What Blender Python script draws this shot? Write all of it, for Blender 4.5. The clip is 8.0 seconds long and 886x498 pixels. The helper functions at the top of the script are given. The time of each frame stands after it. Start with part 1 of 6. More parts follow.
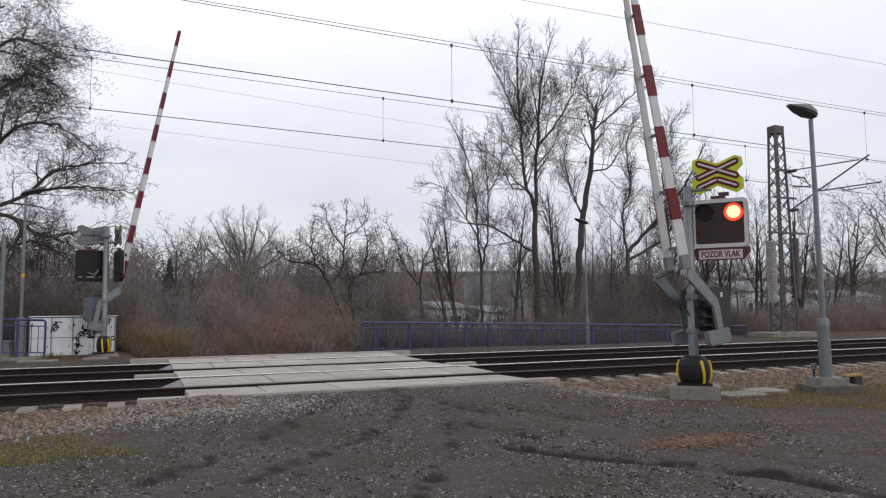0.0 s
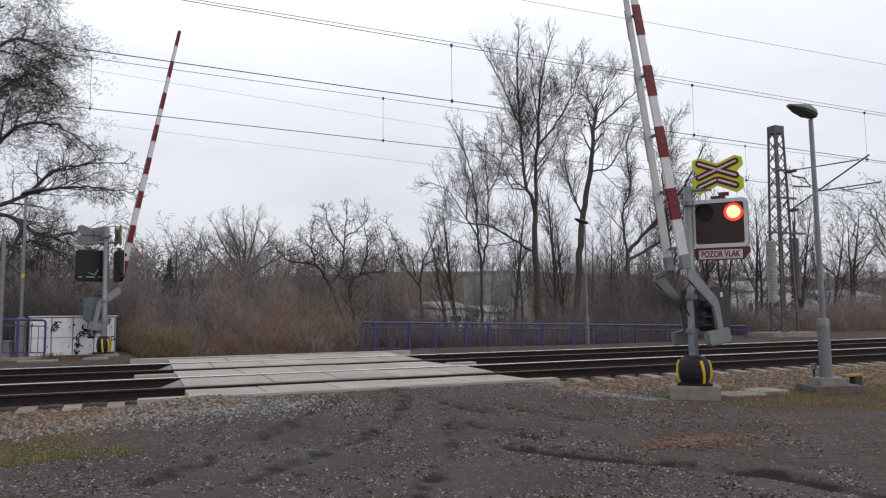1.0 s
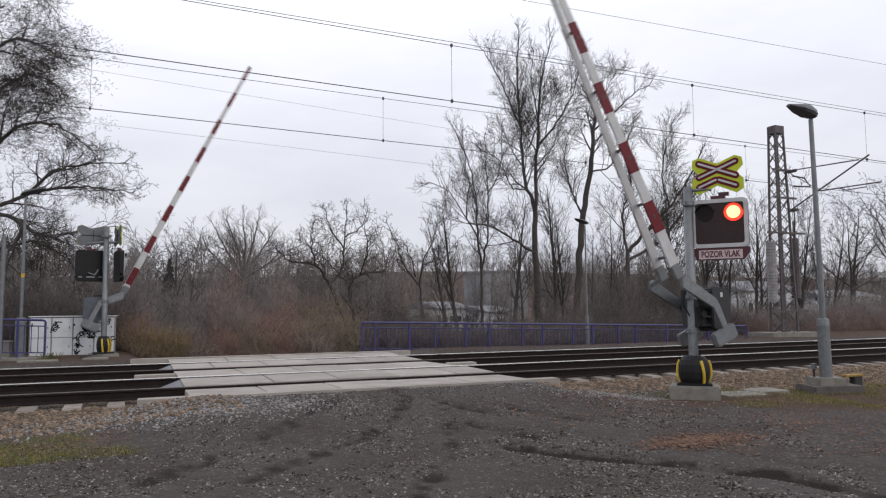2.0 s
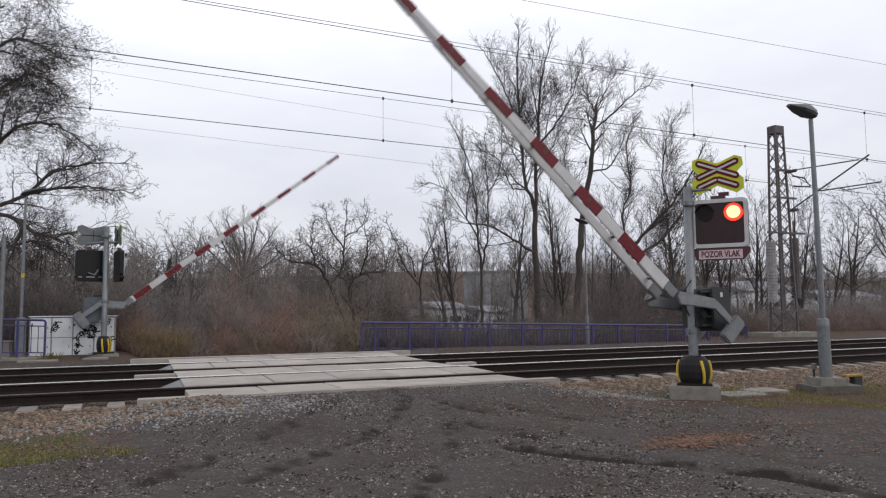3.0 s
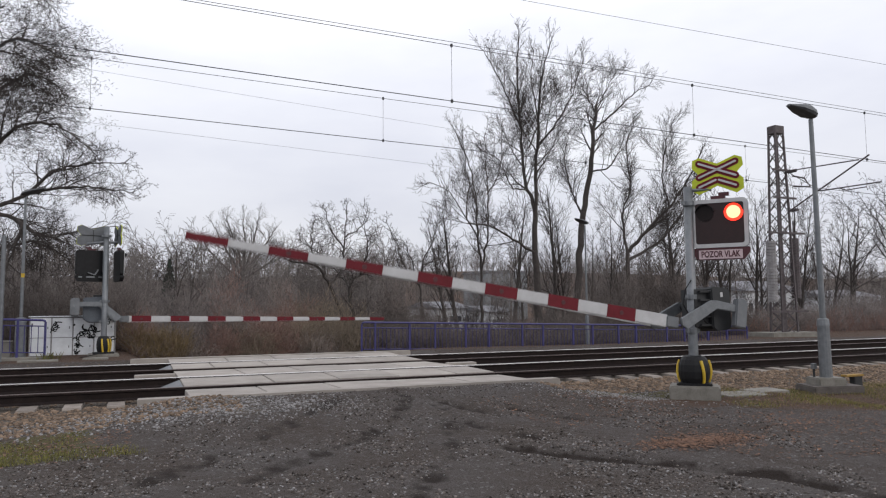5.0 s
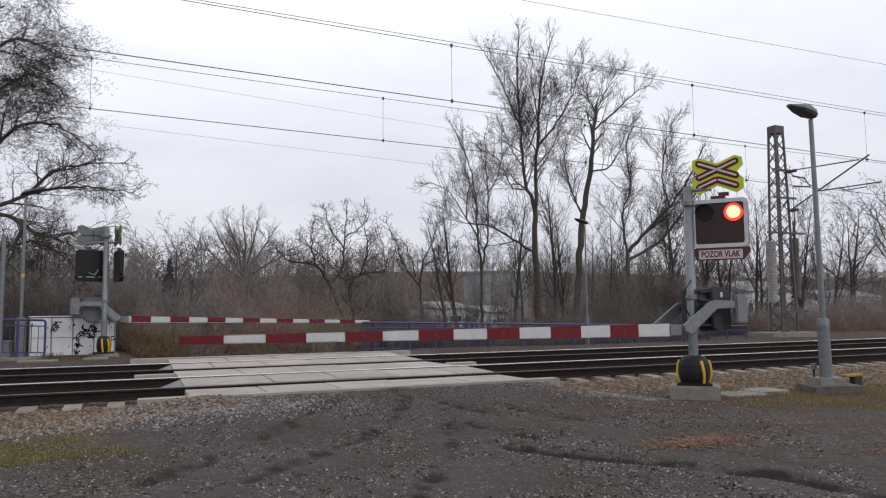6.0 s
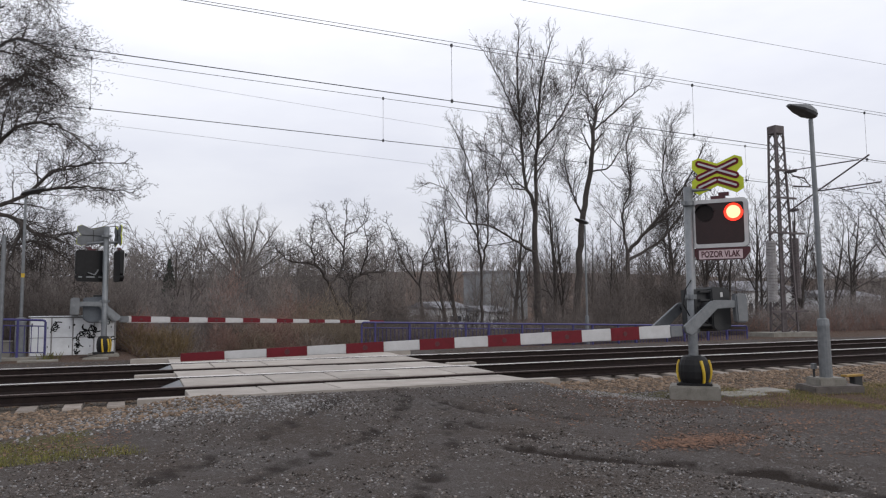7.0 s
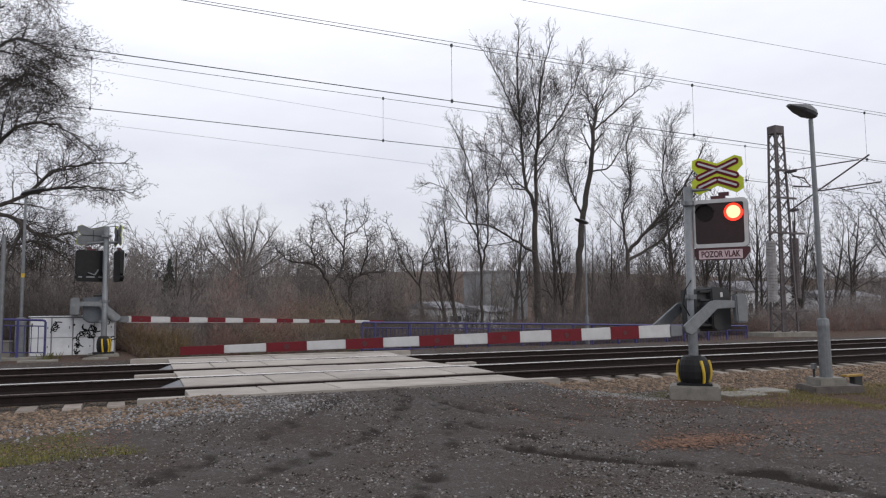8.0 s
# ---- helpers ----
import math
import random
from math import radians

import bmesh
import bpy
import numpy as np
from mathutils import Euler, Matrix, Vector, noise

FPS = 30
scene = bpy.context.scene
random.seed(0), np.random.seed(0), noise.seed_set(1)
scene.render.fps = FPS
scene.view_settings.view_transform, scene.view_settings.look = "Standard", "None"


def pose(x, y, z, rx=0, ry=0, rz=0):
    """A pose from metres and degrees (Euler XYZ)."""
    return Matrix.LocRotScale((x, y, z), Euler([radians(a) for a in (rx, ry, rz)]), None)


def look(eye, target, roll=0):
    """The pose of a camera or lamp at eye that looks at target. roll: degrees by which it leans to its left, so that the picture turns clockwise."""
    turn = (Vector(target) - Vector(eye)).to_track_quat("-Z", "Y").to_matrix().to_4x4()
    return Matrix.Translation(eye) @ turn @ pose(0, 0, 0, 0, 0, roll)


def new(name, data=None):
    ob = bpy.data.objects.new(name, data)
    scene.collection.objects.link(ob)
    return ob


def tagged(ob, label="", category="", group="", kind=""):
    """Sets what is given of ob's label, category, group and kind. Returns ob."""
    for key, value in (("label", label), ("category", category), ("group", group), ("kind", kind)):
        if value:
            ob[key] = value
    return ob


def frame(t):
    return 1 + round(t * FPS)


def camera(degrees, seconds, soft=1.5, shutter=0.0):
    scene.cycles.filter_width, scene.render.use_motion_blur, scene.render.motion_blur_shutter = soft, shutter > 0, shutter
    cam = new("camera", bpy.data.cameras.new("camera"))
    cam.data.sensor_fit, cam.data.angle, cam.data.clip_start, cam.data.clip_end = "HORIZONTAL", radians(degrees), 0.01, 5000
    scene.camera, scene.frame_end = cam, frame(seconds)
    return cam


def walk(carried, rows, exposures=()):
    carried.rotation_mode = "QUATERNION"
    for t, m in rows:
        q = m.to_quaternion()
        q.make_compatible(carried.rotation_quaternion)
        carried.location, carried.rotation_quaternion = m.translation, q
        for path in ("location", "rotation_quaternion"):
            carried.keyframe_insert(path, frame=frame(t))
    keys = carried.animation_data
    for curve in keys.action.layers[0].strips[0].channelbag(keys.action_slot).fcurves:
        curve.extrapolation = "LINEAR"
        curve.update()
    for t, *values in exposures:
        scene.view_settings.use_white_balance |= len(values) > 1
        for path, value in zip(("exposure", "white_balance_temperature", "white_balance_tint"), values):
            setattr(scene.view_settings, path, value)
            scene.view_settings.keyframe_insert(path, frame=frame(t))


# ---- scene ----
EYE = Vector((0, 0, 1.29))
FORWARD = Vector((0.38851, 0.91781, 0.08169))
cam = camera(62.91, 8.0, soft=1.2, shutter=0.9)
CAM_POSE = look(EYE, EYE + FORWARD, -0.46)
walk(cam, [(0.0, CAM_POSE), (8.0, CAM_POSE)])

# ---------------------------------------------------------------- light
SUN_UP, SUN_TURN = radians(32), radians(150)
world = bpy.data.worlds.new("overcast_sky")
scene.world = world
world.use_nodes = True


def link(tree, a, b):
    tree.links.new(a, b)


def build_world():
    t = world.node_tree
    t.nodes.clear()
    out = t.nodes.new("ShaderNodeOutputWorld")
    bg = t.nodes.new("ShaderNodeBackground")
    sky = t.nodes.new("ShaderNodeTexSky")
    sky.sky_type = "NISHITA"
    sky.sun_disc = False
    sky.sun_elevation, sky.sun_rotation = SUN_UP, SUN_TURN
    sky.air_density, sky.dust_density = 1.2, 4.0
    dim = t.nodes.new("ShaderNodeMixRGB")
    dim.blend_type = "MULTIPLY"
    dim.inputs[0].default_value = 1
    dim.inputs[2].default_value = (0.10, 0.10, 0.10, 1)
    # layer of cloud over the clear sky, brighter overhead than near the horizon
    co = t.nodes.new("ShaderNodeTexCoord")
    mp = t.nodes.new("ShaderNodeMapping")
    mp.inputs["Scale"].default_value = (1.0, 1.0, 3.2)
    mp.inputs["Location"].default_value = (0.35, 0.2, 0.0)
    nz = t.nodes.new("ShaderNodeTexNoise")
    nz.inputs["Scale"].default_value = 2.1
    nz.inputs["Detail"].default_value = 5
    nz.inputs["Roughness"].default_value = 0.5
    ramp = t.nodes.new("ShaderNodeValToRGB")
    ramp.color_ramp.elements[0].position = 0.33
    ramp.color_ramp.elements[0].color = (0.648, 0.666, 0.755, 1)
    ramp.color_ramp.elements[1].position = 0.72
    ramp.color_ramp.elements[1].color = (0.838, 0.85, 0.905, 1)
    sep = t.nodes.new("ShaderNodeSeparateXYZ")
    up = t.nodes.new("ShaderNodeValToRGB")
    up.color_ramp.elements[0].position = 0.0
    up.color_ramp.elements[0].color = (0.95, 0.95, 0.95, 1)
    up.color_ramp.elements[1].position = 0.55
    up.color_ramp.elements[1].color = (1.68, 1.67, 1.64, 1)
    mul = t.nodes.new("ShaderNodeMixRGB")
    mul.blend_type = "MULTIPLY"
    mul.inputs[0].default_value = 1
    mix = t.nodes.new("ShaderNodeMixRGB")
    mix.inputs[0].default_value = 0.93
    link(t, co.outputs["Generated"], mp.inputs[0])
    link(t, mp.outputs[0], nz.inputs["Vector"])
    link(t, nz.outputs[0], ramp.inputs[0])
    link(t, co.outputs["Generated"], sep.inputs[0])
    link(t, sep.outputs[2], up.inputs[0])
    link(t, ramp.outputs[0], mul.inputs[1])
    link(t, up.outputs[0], mul.inputs[2])
    link(t, sky.outputs[0], dim.inputs[1])
    link(t, dim.outputs[0], mix.inputs[1])
    link(t, mul.outputs[0], mix.inputs[2])
    link(t, mix.outputs[0], bg.inputs[0])
    bg.inputs[1].default_value = 1.0
    link(t, bg.outputs[0], out.inputs[0])


build_world()
sun = new("sun", bpy.data.lights.new("sun", "SUN"))
sun.data.energy = 0.6
sun.data.angle = radians(25)
sun.data.color = (1.0, 0.96, 0.9)
sun.matrix_world = look((0, 0, 50), Vector((0, 0, 50)) - Vector((math.sin(SUN_TURN) * math.cos(SUN_UP), math.cos(SUN_TURN) * math.cos(SUN_UP), math.sin(SUN_UP))))


# ---------------------------------------------------------------- materials
def material(name, base, dark=None, rough=0.8, metal=0.0, scale=6.0, fine=60.0, bump=0.3, spread=0.25, vary=0.0, island=False, specular=0.5, world=False):
    """Base colour broken up by a coarse and a fine noise, with a bump, and a shift from piece to piece."""
    m = bpy.data.materials.new(name)
    m.use_nodes = True
    t = m.node_tree
    b = t.nodes["Principled BSDF"]
    dark = dark or tuple(c * 0.6 for c in base)
    co = t.nodes.new("ShaderNodeTexCoord")
    n1 = t.nodes.new("ShaderNodeTexNoise")
    n1.inputs["Scale"].default_value = scale
    n1.inputs["Detail"].default_value = 6
    n1.inputs["Roughness"].default_value = 0.65
    n2 = t.nodes.new("ShaderNodeTexNoise")
    n2.inputs["Scale"].default_value = fine
    n2.inputs["Detail"].default_value = 3
    r = t.nodes.new("ShaderNodeValToRGB")
    r.color_ramp.elements[0].position = 0.5 - spread
    r.color_ramp.elements[0].color = (*dark, 1)
    r.color_ramp.elements[1].position = 0.5 + spread
    r.color_ramp.elements[1].color = (*base, 1)
    add = t.nodes.new("ShaderNodeMath")
    add.operation = "MULTIPLY_ADD"
    add.inputs[1].default_value = 0.35
    sub = t.nodes.new("ShaderNodeMath")
    sub.operation = "SUBTRACT"
    sub.inputs[1].default_value = 0.175
    where = t.nodes.new("ShaderNodeNewGeometry").outputs["Position"] if world else co.outputs["Object"]
    link(t, where, n1.inputs["Vector"])
    link(t, where, n2.inputs["Vector"])
    link(t, n2.outputs[0], add.inputs[0])
    link(t, n1.outputs[0], add.inputs[2])
    link(t, add.outputs[0], sub.inputs[0])
    link(t, sub.outputs[0], r.inputs[0])
    colour = r.outputs[0]
    if vary:
        hsv = t.nodes.new("ShaderNodeHueSaturation")
        rng = t.nodes.new("ShaderNodeMapRange")
        rng.inputs[3].default_value = 1 - vary
        rng.inputs[4].default_value = 1 + vary
        if island:
            info = t.nodes.new("ShaderNodeNewGeometry")
            link(t, info.outputs["Random Per Island"], rng.inputs[0])
        else:
            info = t.nodes.new("ShaderNodeObjectInfo")
            link(t, info.outputs["Random"], rng.inputs[0])
        link(t, rng.outputs[0], hsv.inputs["Value"])
        link(t, colour, hsv.inputs["Color"])
        colour = hsv.outputs[0]
    link(t, colour, b.inputs["Base Color"])
    b.inputs["Roughness"].default_value = rough
    b.inputs["Metallic"].default_value = metal
    b.inputs["Specular IOR Level"].default_value = specular
    if bump:
        bp = t.nodes.new("ShaderNodeBump")
        bp.inputs["Strength"].default_value = bump
        bp.inputs["Distance"].default_value = 0.01
        link(t, n2.outputs[0], bp.inputs["Height"])
        link(t, bp.outputs[0], b.inputs["Normal"])
    return m


def glowing(name, colour, strength):
    m = bpy.data.materials.new(name)
    m.use_nodes = True
    b = m.node_tree.nodes["Principled BSDF"]
    b.inputs["Base Color"].default_value = (0.3, 0.02, 0.01, 1)
    b.inputs["Emission Color"].default_value = (*colour, 1)
    b.inputs["Emission Strength"].default_value = strength
    return m


def zoned_ground():
    """Earth and gravel: dark loose chippings on the road, tan ballast by the track, grass and dead leaves beside it."""
    m = bpy.data.materials.new("ground_mixed")
    m.use_nodes = True
    t = m.node_tree
    b = t.nodes["Principled BSDF"]
    geo = t.nodes.new("ShaderNodeNewGeometry")
    att = t.nodes.new("ShaderNodeVertexColor")
    att.layer_name = "zones"
    sep = t.nodes.new("ShaderNodeSeparateColor")
    link(t, att.outputs[0], sep.inputs[0])

    def noise_of(scale, detail=6, rough=0.6):
        n = t.nodes.new("ShaderNodeTexNoise")
        n.inputs["Scale"].default_value = scale
        n.inputs["Detail"].default_value = detail
        n.inputs["Roughness"].default_value = rough
        link(t, geo.outputs["Position"], n.inputs["Vector"])
        return n.outputs[0]

    def ramp_of(value, a, ca, z, cz):
        r = t.nodes.new("ShaderNodeValToRGB")
        r.color_ramp.elements[0].position, r.color_ramp.elements[0].color = a, (*ca, 1)
        r.color_ramp.elements[1].position, r.color_ramp.elements[1].color = z, (*cz, 1)
        link(t, value, r.inputs[0])
        return r.outputs[0]

    def mixed(fac, a, c):
        x = t.nodes.new("ShaderNodeMixRGB")
        link(t, fac, x.inputs[0])
        link(t, a, x.inputs[1])
        link(t, c, x.inputs[2])
        return x.outputs[0]

    def edge(weight, grain):
        """A zone's edge frayed by noise."""
        a = t.nodes.new("ShaderNodeMath")
        a.operation = "MULTIPLY_ADD"
        a.inputs[1].default_value = 0.9
        link(t, grain, a.inputs[0])
        link(t, weight, a.inputs[2])
        r = t.nodes.new("ShaderNodeMapRange")
        r.inputs[1].default_value, r.inputs[2].default_value = 0.78, 1.08
        link(t, a.outputs[0], r.inputs[0])
        return r.outputs[0]

    coarse, mid, fine = noise_of(0.7), noise_of(5.0), noise_of(90.0, 2)
    speck = t.nodes.new("ShaderNodeTexVoronoi")
    speck.inputs["Scale"].default_value = 38
    link(t, geo.outputs["Position"], speck.inputs["Vector"])
    road = mixed(mid, ramp_of(coarse, 0.38, (0.050, 0.033, 0.025), 0.64, (0.088, 0.077, 0.074)), ramp_of(fine, 0.35, (0.014, 0.0105, 0.008), 0.60, (0.125, 0.112, 0.102)))
    grey = t.nodes.new("ShaderNodeSeparateColor")
    link(t, speck.outputs["Color"], grey.inputs[0])
    pale = ramp_of(grey.outputs[0], 0.90, (0, 0, 0), 0.99, (0.5, 0.5, 0.5))
    lit = t.nodes.new("ShaderNodeMixRGB")
    link(t, pale, lit.inputs[0])
    link(t, road, lit.inputs[1])
    lit.inputs[2].default_value = (0.22, 0.215, 0.215, 1)
    road = lit.outputs[0]
    ballast = mixed(fine, ramp_of(mid, 0.3, (0.07, 0.052, 0.04), 0.7, (0.17, 0.14, 0.11)), ramp_of(speck.outputs["Distance"], 0.0, (0.22, 0.19, 0.16), 0.6, (0.04, 0.034, 0.03)))
    grass = mixed(mid, ramp_of(fine, 0.3, (0.05, 0.052, 0.018), 0.7, (0.13, 0.13, 0.042)), ramp_of(fine, 0.3, (0.045, 0.034, 0.022), 0.7, (0.12, 0.09, 0.052)))
    leaf = ramp_of(fine, 0.3, (0.045, 0.030, 0.022), 0.7, (0.12, 0.072, 0.048))
    c = mixed(edge(sep.outputs[0], mid), road, ballast)
    c = mixed(edge(sep.outputs[1], mid), c, grass)
    c = mixed(edge(sep.outputs[2], mid), c, leaf)
    mud = ramp_of(fine, 0.3, (0.014, 0.010, 0.008), 0.8, (0.036, 0.026, 0.021))
    c = mixed(edge(att.outputs[1], mid), c, mud)
    link(t, c, b.inputs["Base Color"])
    b.inputs["Roughness"].default_value = 0.93
    b.inputs["Specular IOR Level"].default_value = 0.25
    bump = t.nodes.new("ShaderNodeBump")
    bump.inputs["Strength"].default_value = 0.8
    bump.inputs["Distance"].default_value = 0.05
    hgt = t.nodes.new("ShaderNodeMath")
    hgt.operation = "ADD"
    link(t, fine, hgt.inputs[0])
    link(t, mid, hgt.inputs[1])
    link(t, hgt.outputs[0], bump.inputs["Height"])
    link(t, bump.outputs[0], b.inputs["Normal"])
    return m


GROUND = zoned_ground()
CONCRETE = material("panel_concrete", (0.365, 0.332, 0.298), (0.21, 0.187, 0.165), world=True, rough=0.85, scale=1.3, fine=120, bump=0.2, vary=0.10)
OLD_CONCRETE = material("old_concrete", (0.24, 0.225, 0.20), (0.115, 0.108, 0.09), rough=0.9, scale=5, fine=80, bump=0.4)
SLEEPER = material("sleeper_concrete", (0.27, 0.235, 0.205), (0.13, 0.108, 0.09), world=True, rough=0.9, scale=5, fine=70, vary=0.15)
RUST = material("rusty_rail", (0.022, 0.015, 0.013), (0.010, 0.007, 0.007), rough=0.9, metal=0.0, scale=8, fine=90, specular=0.2)
RUNNING = material("polished_railhead", (0.80, 0.78, 0.77), (0.66, 0.64, 0.62), rough=0.5, metal=1.0, scale=3, fine=40, bump=0.05)
DARKER_HEAD = material("darker_railhead", (0.16, 0.13, 0.12), (0.09, 0.07, 0.065), rough=0.5, metal=0.7, scale=3, fine=40, bump=0.05)
STONE = material("ballast_stone", (0.235, 0.165, 0.112), (0.066, 0.044, 0.030), rough=0.9, scale=20, fine=150, vary=0.45, island=True)
GREY_STONE = material("grey_chipping", (0.28, 0.27, 0.268), (0.10, 0.094, 0.092), rough=0.85, scale=30, fine=160, vary=0.5, island=True)
CLOD = material("earth_clod", (0.050, 0.037, 0.029), (0.018, 0.014, 0.011), rough=0.95, scale=30, fine=160, vary=0.5, island=True)
ROAD_STONE = material("road_chipping", (0.175, 0.152, 0.138), (0.05, 0.040, 0.034), rough=0.9, scale=30, fine=160, vary=0.6, island=True)
GALV = material("galvanised_steel", (0.205, 0.217, 0.228), (0.125, 0.133, 0.14), rough=0.5, metal=0.55, scale=9, fine=70, bump=0.08)
GREY_PAINT = material("grey_painted_steel", (0.165, 0.173, 0.182), (0.10, 0.106, 0.113), rough=0.55, metal=0.1, scale=5, fine=60, bump=0.08)
SLATE = material("slate_grey_paint", (0.085, 0.098, 0.115), (0.05, 0.058, 0.07), rough=0.5, scale=5, fine=60, bump=0.06)
DARK_GREY = material("dark_grey_housing", (0.020, 0.021, 0.023), (0.011, 0.012, 0.013), rough=0.6, scale=6, fine=60, bump=0.1)
BLACK = material("black_plastic", (0.012, 0.012, 0.013), (0.006, 0.006, 0.007), specular=0.25, rough=0.55, scale=8, fine=80, bump=0.1)
SCREEN = material("black_signal_face", (0.032, 0.015, 0.015), (0.02, 0.011, 0.011), specular=0.3, rough=0.4, scale=10, fine=90, bump=0.03)
MAROON = material("dark_red_underframe", (0.075, 0.012, 0.016), (0.035, 0.006, 0.01), rough=0.5, scale=8, fine=70, bump=0.05)
WHITE = material("white_paint", (0.51, 0.51, 0.515), (0.36, 0.352, 0.35), rough=0.5, scale=5, fine=60, bump=0.05, spread=0.35)
RED = material("red_reflective", (0.135, 0.006, 0.014), (0.088, 0.004, 0.008), specular=0.25, rough=0.5, scale=6, fine=60, bump=0.05)
DARK_RED = material("darker_red_mark", (0.07, 0.006, 0.010), (0.045, 0.005, 0.008), rough=0.5, bump=0)
YELLOW = material("yellow_paint", (0.62, 0.42, 0.03), (0.38, 0.25, 0.02), rough=0.55, scale=8, fine=60, bump=0.05)
LIME = material("fluorescent_backing", (0.50, 0.57, 0.015), (0.36, 0.42, 0.012), rough=0.5, scale=5, fine=60, bump=0.03)
BLUE = material("blue_violet_paint", (0.040, 0.036, 0.15), (0.022, 0.020, 0.085), rough=0.5, scale=8, fine=60, bump=0.05)
DARK_LENS = material("unlit_lens", (0.016, 0.011, 0.011), (0.009, 0.006, 0.006), specular=0.15, rough=0.35, scale=40, fine=200, bump=0.2)
LIT = glowing("lit_red_lamp", (1.0, 0.13, 0.07), 8.0)
HALO = glowing("red_lamp_halo", (1.0, 0.028, 0.012), 2.6)
LAMP_GREY = material("dark_lamp_head", (0.095, 0.10, 0.107), (0.06, 0.063, 0.068), rough=0.5, bump=0.05)
MAST = material("weathered_mast_steel", (0.13, 0.115, 0.12), (0.065, 0.05, 0.05), rough=0.7, metal=0.3, scale=6, fine=60)
WEIGHT = material("counterweight_iron", (0.30, 0.29, 0.29), (0.17, 0.16, 0.16), rough=0.8, scale=5, fine=60)
WIRE = material("aged_copper_wire", (0.05, 0.052, 0.056), (0.035, 0.035, 0.04), rough=0.6, metal=0.5, bump=0)
BARK = material("grey_brown_bark", (0.078, 0.066, 0.060), (0.030, 0.025, 0.023), rough=0.95, scale=9, fine=70, bump=0.8)
PALE_BARK = material("pale_bark", (0.15, 0.135, 0.125), (0.07, 0.06, 0.055), rough=0.95, scale=9, fine=70, bump=0.8)
TWIG = material("dark_twig", (0.060, 0.049, 0.045), (0.028, 0.023, 0.021), rough=0.95, scale=12, fine=80, bump=0, vary=0.3, island=True)
# own colour of the pale tree; on the far woods it stands in for haze
PALE_AND_HAZED_TWIG = material("pale_and_hazed_twig", (0.185, 0.165, 0.155), (0.09, 0.078, 0.072), rough=0.95, scale=12, fine=80, bump=0, vary=0.3, island=True)
BROWN_STEM = material("brown_undergrowth", (0.25, 0.203, 0.178), (0.125, 0.103, 0.09), rough=0.95, scale=1.2, fine=30, bump=0, vary=0.4, island=True)
RED_STEM = material("reddish_undergrowth", (0.255, 0.155, 0.125), (0.135, 0.082, 0.068), rough=0.95, scale=1.2, fine=30, bump=0, vary=0.35, island=True)
GREY_BRUSH = material("grey_brown_brush", (0.20, 0.172, 0.16), (0.10, 0.085, 0.08), rough=0.95, scale=0.9, fine=30, bump=0, vary=0.45, island=True)
OLIVE_BRUSH = material("olive_brown_brush", (0.235, 0.186, 0.135), (0.12, 0.095, 0.07), rough=0.95, scale=0.9, fine=30, bump=0, vary=0.45, island=True)
DARK_BRUSH = material("dark_brown_brush", (0.135, 0.112, 0.10), (0.062, 0.051, 0.046), rough=0.95, scale=0.9, fine=30, bump=0, vary=0.45, island=True)
SPRUCE = material("spruce_needles", (0.03, 0.04, 0.03), (0.014, 0.02, 0.015), rough=0.95, scale=3, fine=30, bump=0, vary=0.3, island=True)
STRAW = material("dry_grass", (0.26, 0.19, 0.10), (0.14, 0.10, 0.055), rough=0.95, scale=3, fine=40, bump=0, vary=0.35, island=True)
GRASS = material("short_grass", (0.20, 0.185, 0.042), (0.08, 0.080, 0.024), rough=0.9, scale=4, fine=40, bump=0, vary=0.4, island=True)
LEAF = material("dead_leaf", (0.165, 0.085, 0.048), (0.075, 0.043, 0.03), rough=0.9, scale=4, fine=40, bump=0, vary=0.5, island=True)
CABINET = material("white_cabinet", (0.66, 0.68, 0.70), (0.5, 0.51, 0.53), rough=0.55, scale=3, fine=50, bump=0.04)
PLASTER = material("pale_plaster", (0.52, 0.51, 0.5), (0.38, 0.37, 0.36), rough=0.9, scale=0.6, fine=12, bump=0.1)
HALL = material("grey_cladding", (0.23, 0.24, 0.25), (0.17, 0.18, 0.19), rough=0.8, scale=0.4, fine=6, bump=0.1)
SIGN_BACK = material("plain_sign_back", (0.13, 0.137, 0.147), (0.09, 0.095, 0.102), rough=0.6, bump=0.03)
ROOF = material("grey_roof", (0.20, 0.20, 0.215), (0.13, 0.13, 0.14), rough=0.8, scale=0.5, fine=10, bump=0.1)
GLASS = material("dark_window", (0.05, 0.055, 0.065), (0.03, 0.03, 0.04), rough=0.15, bump=0)


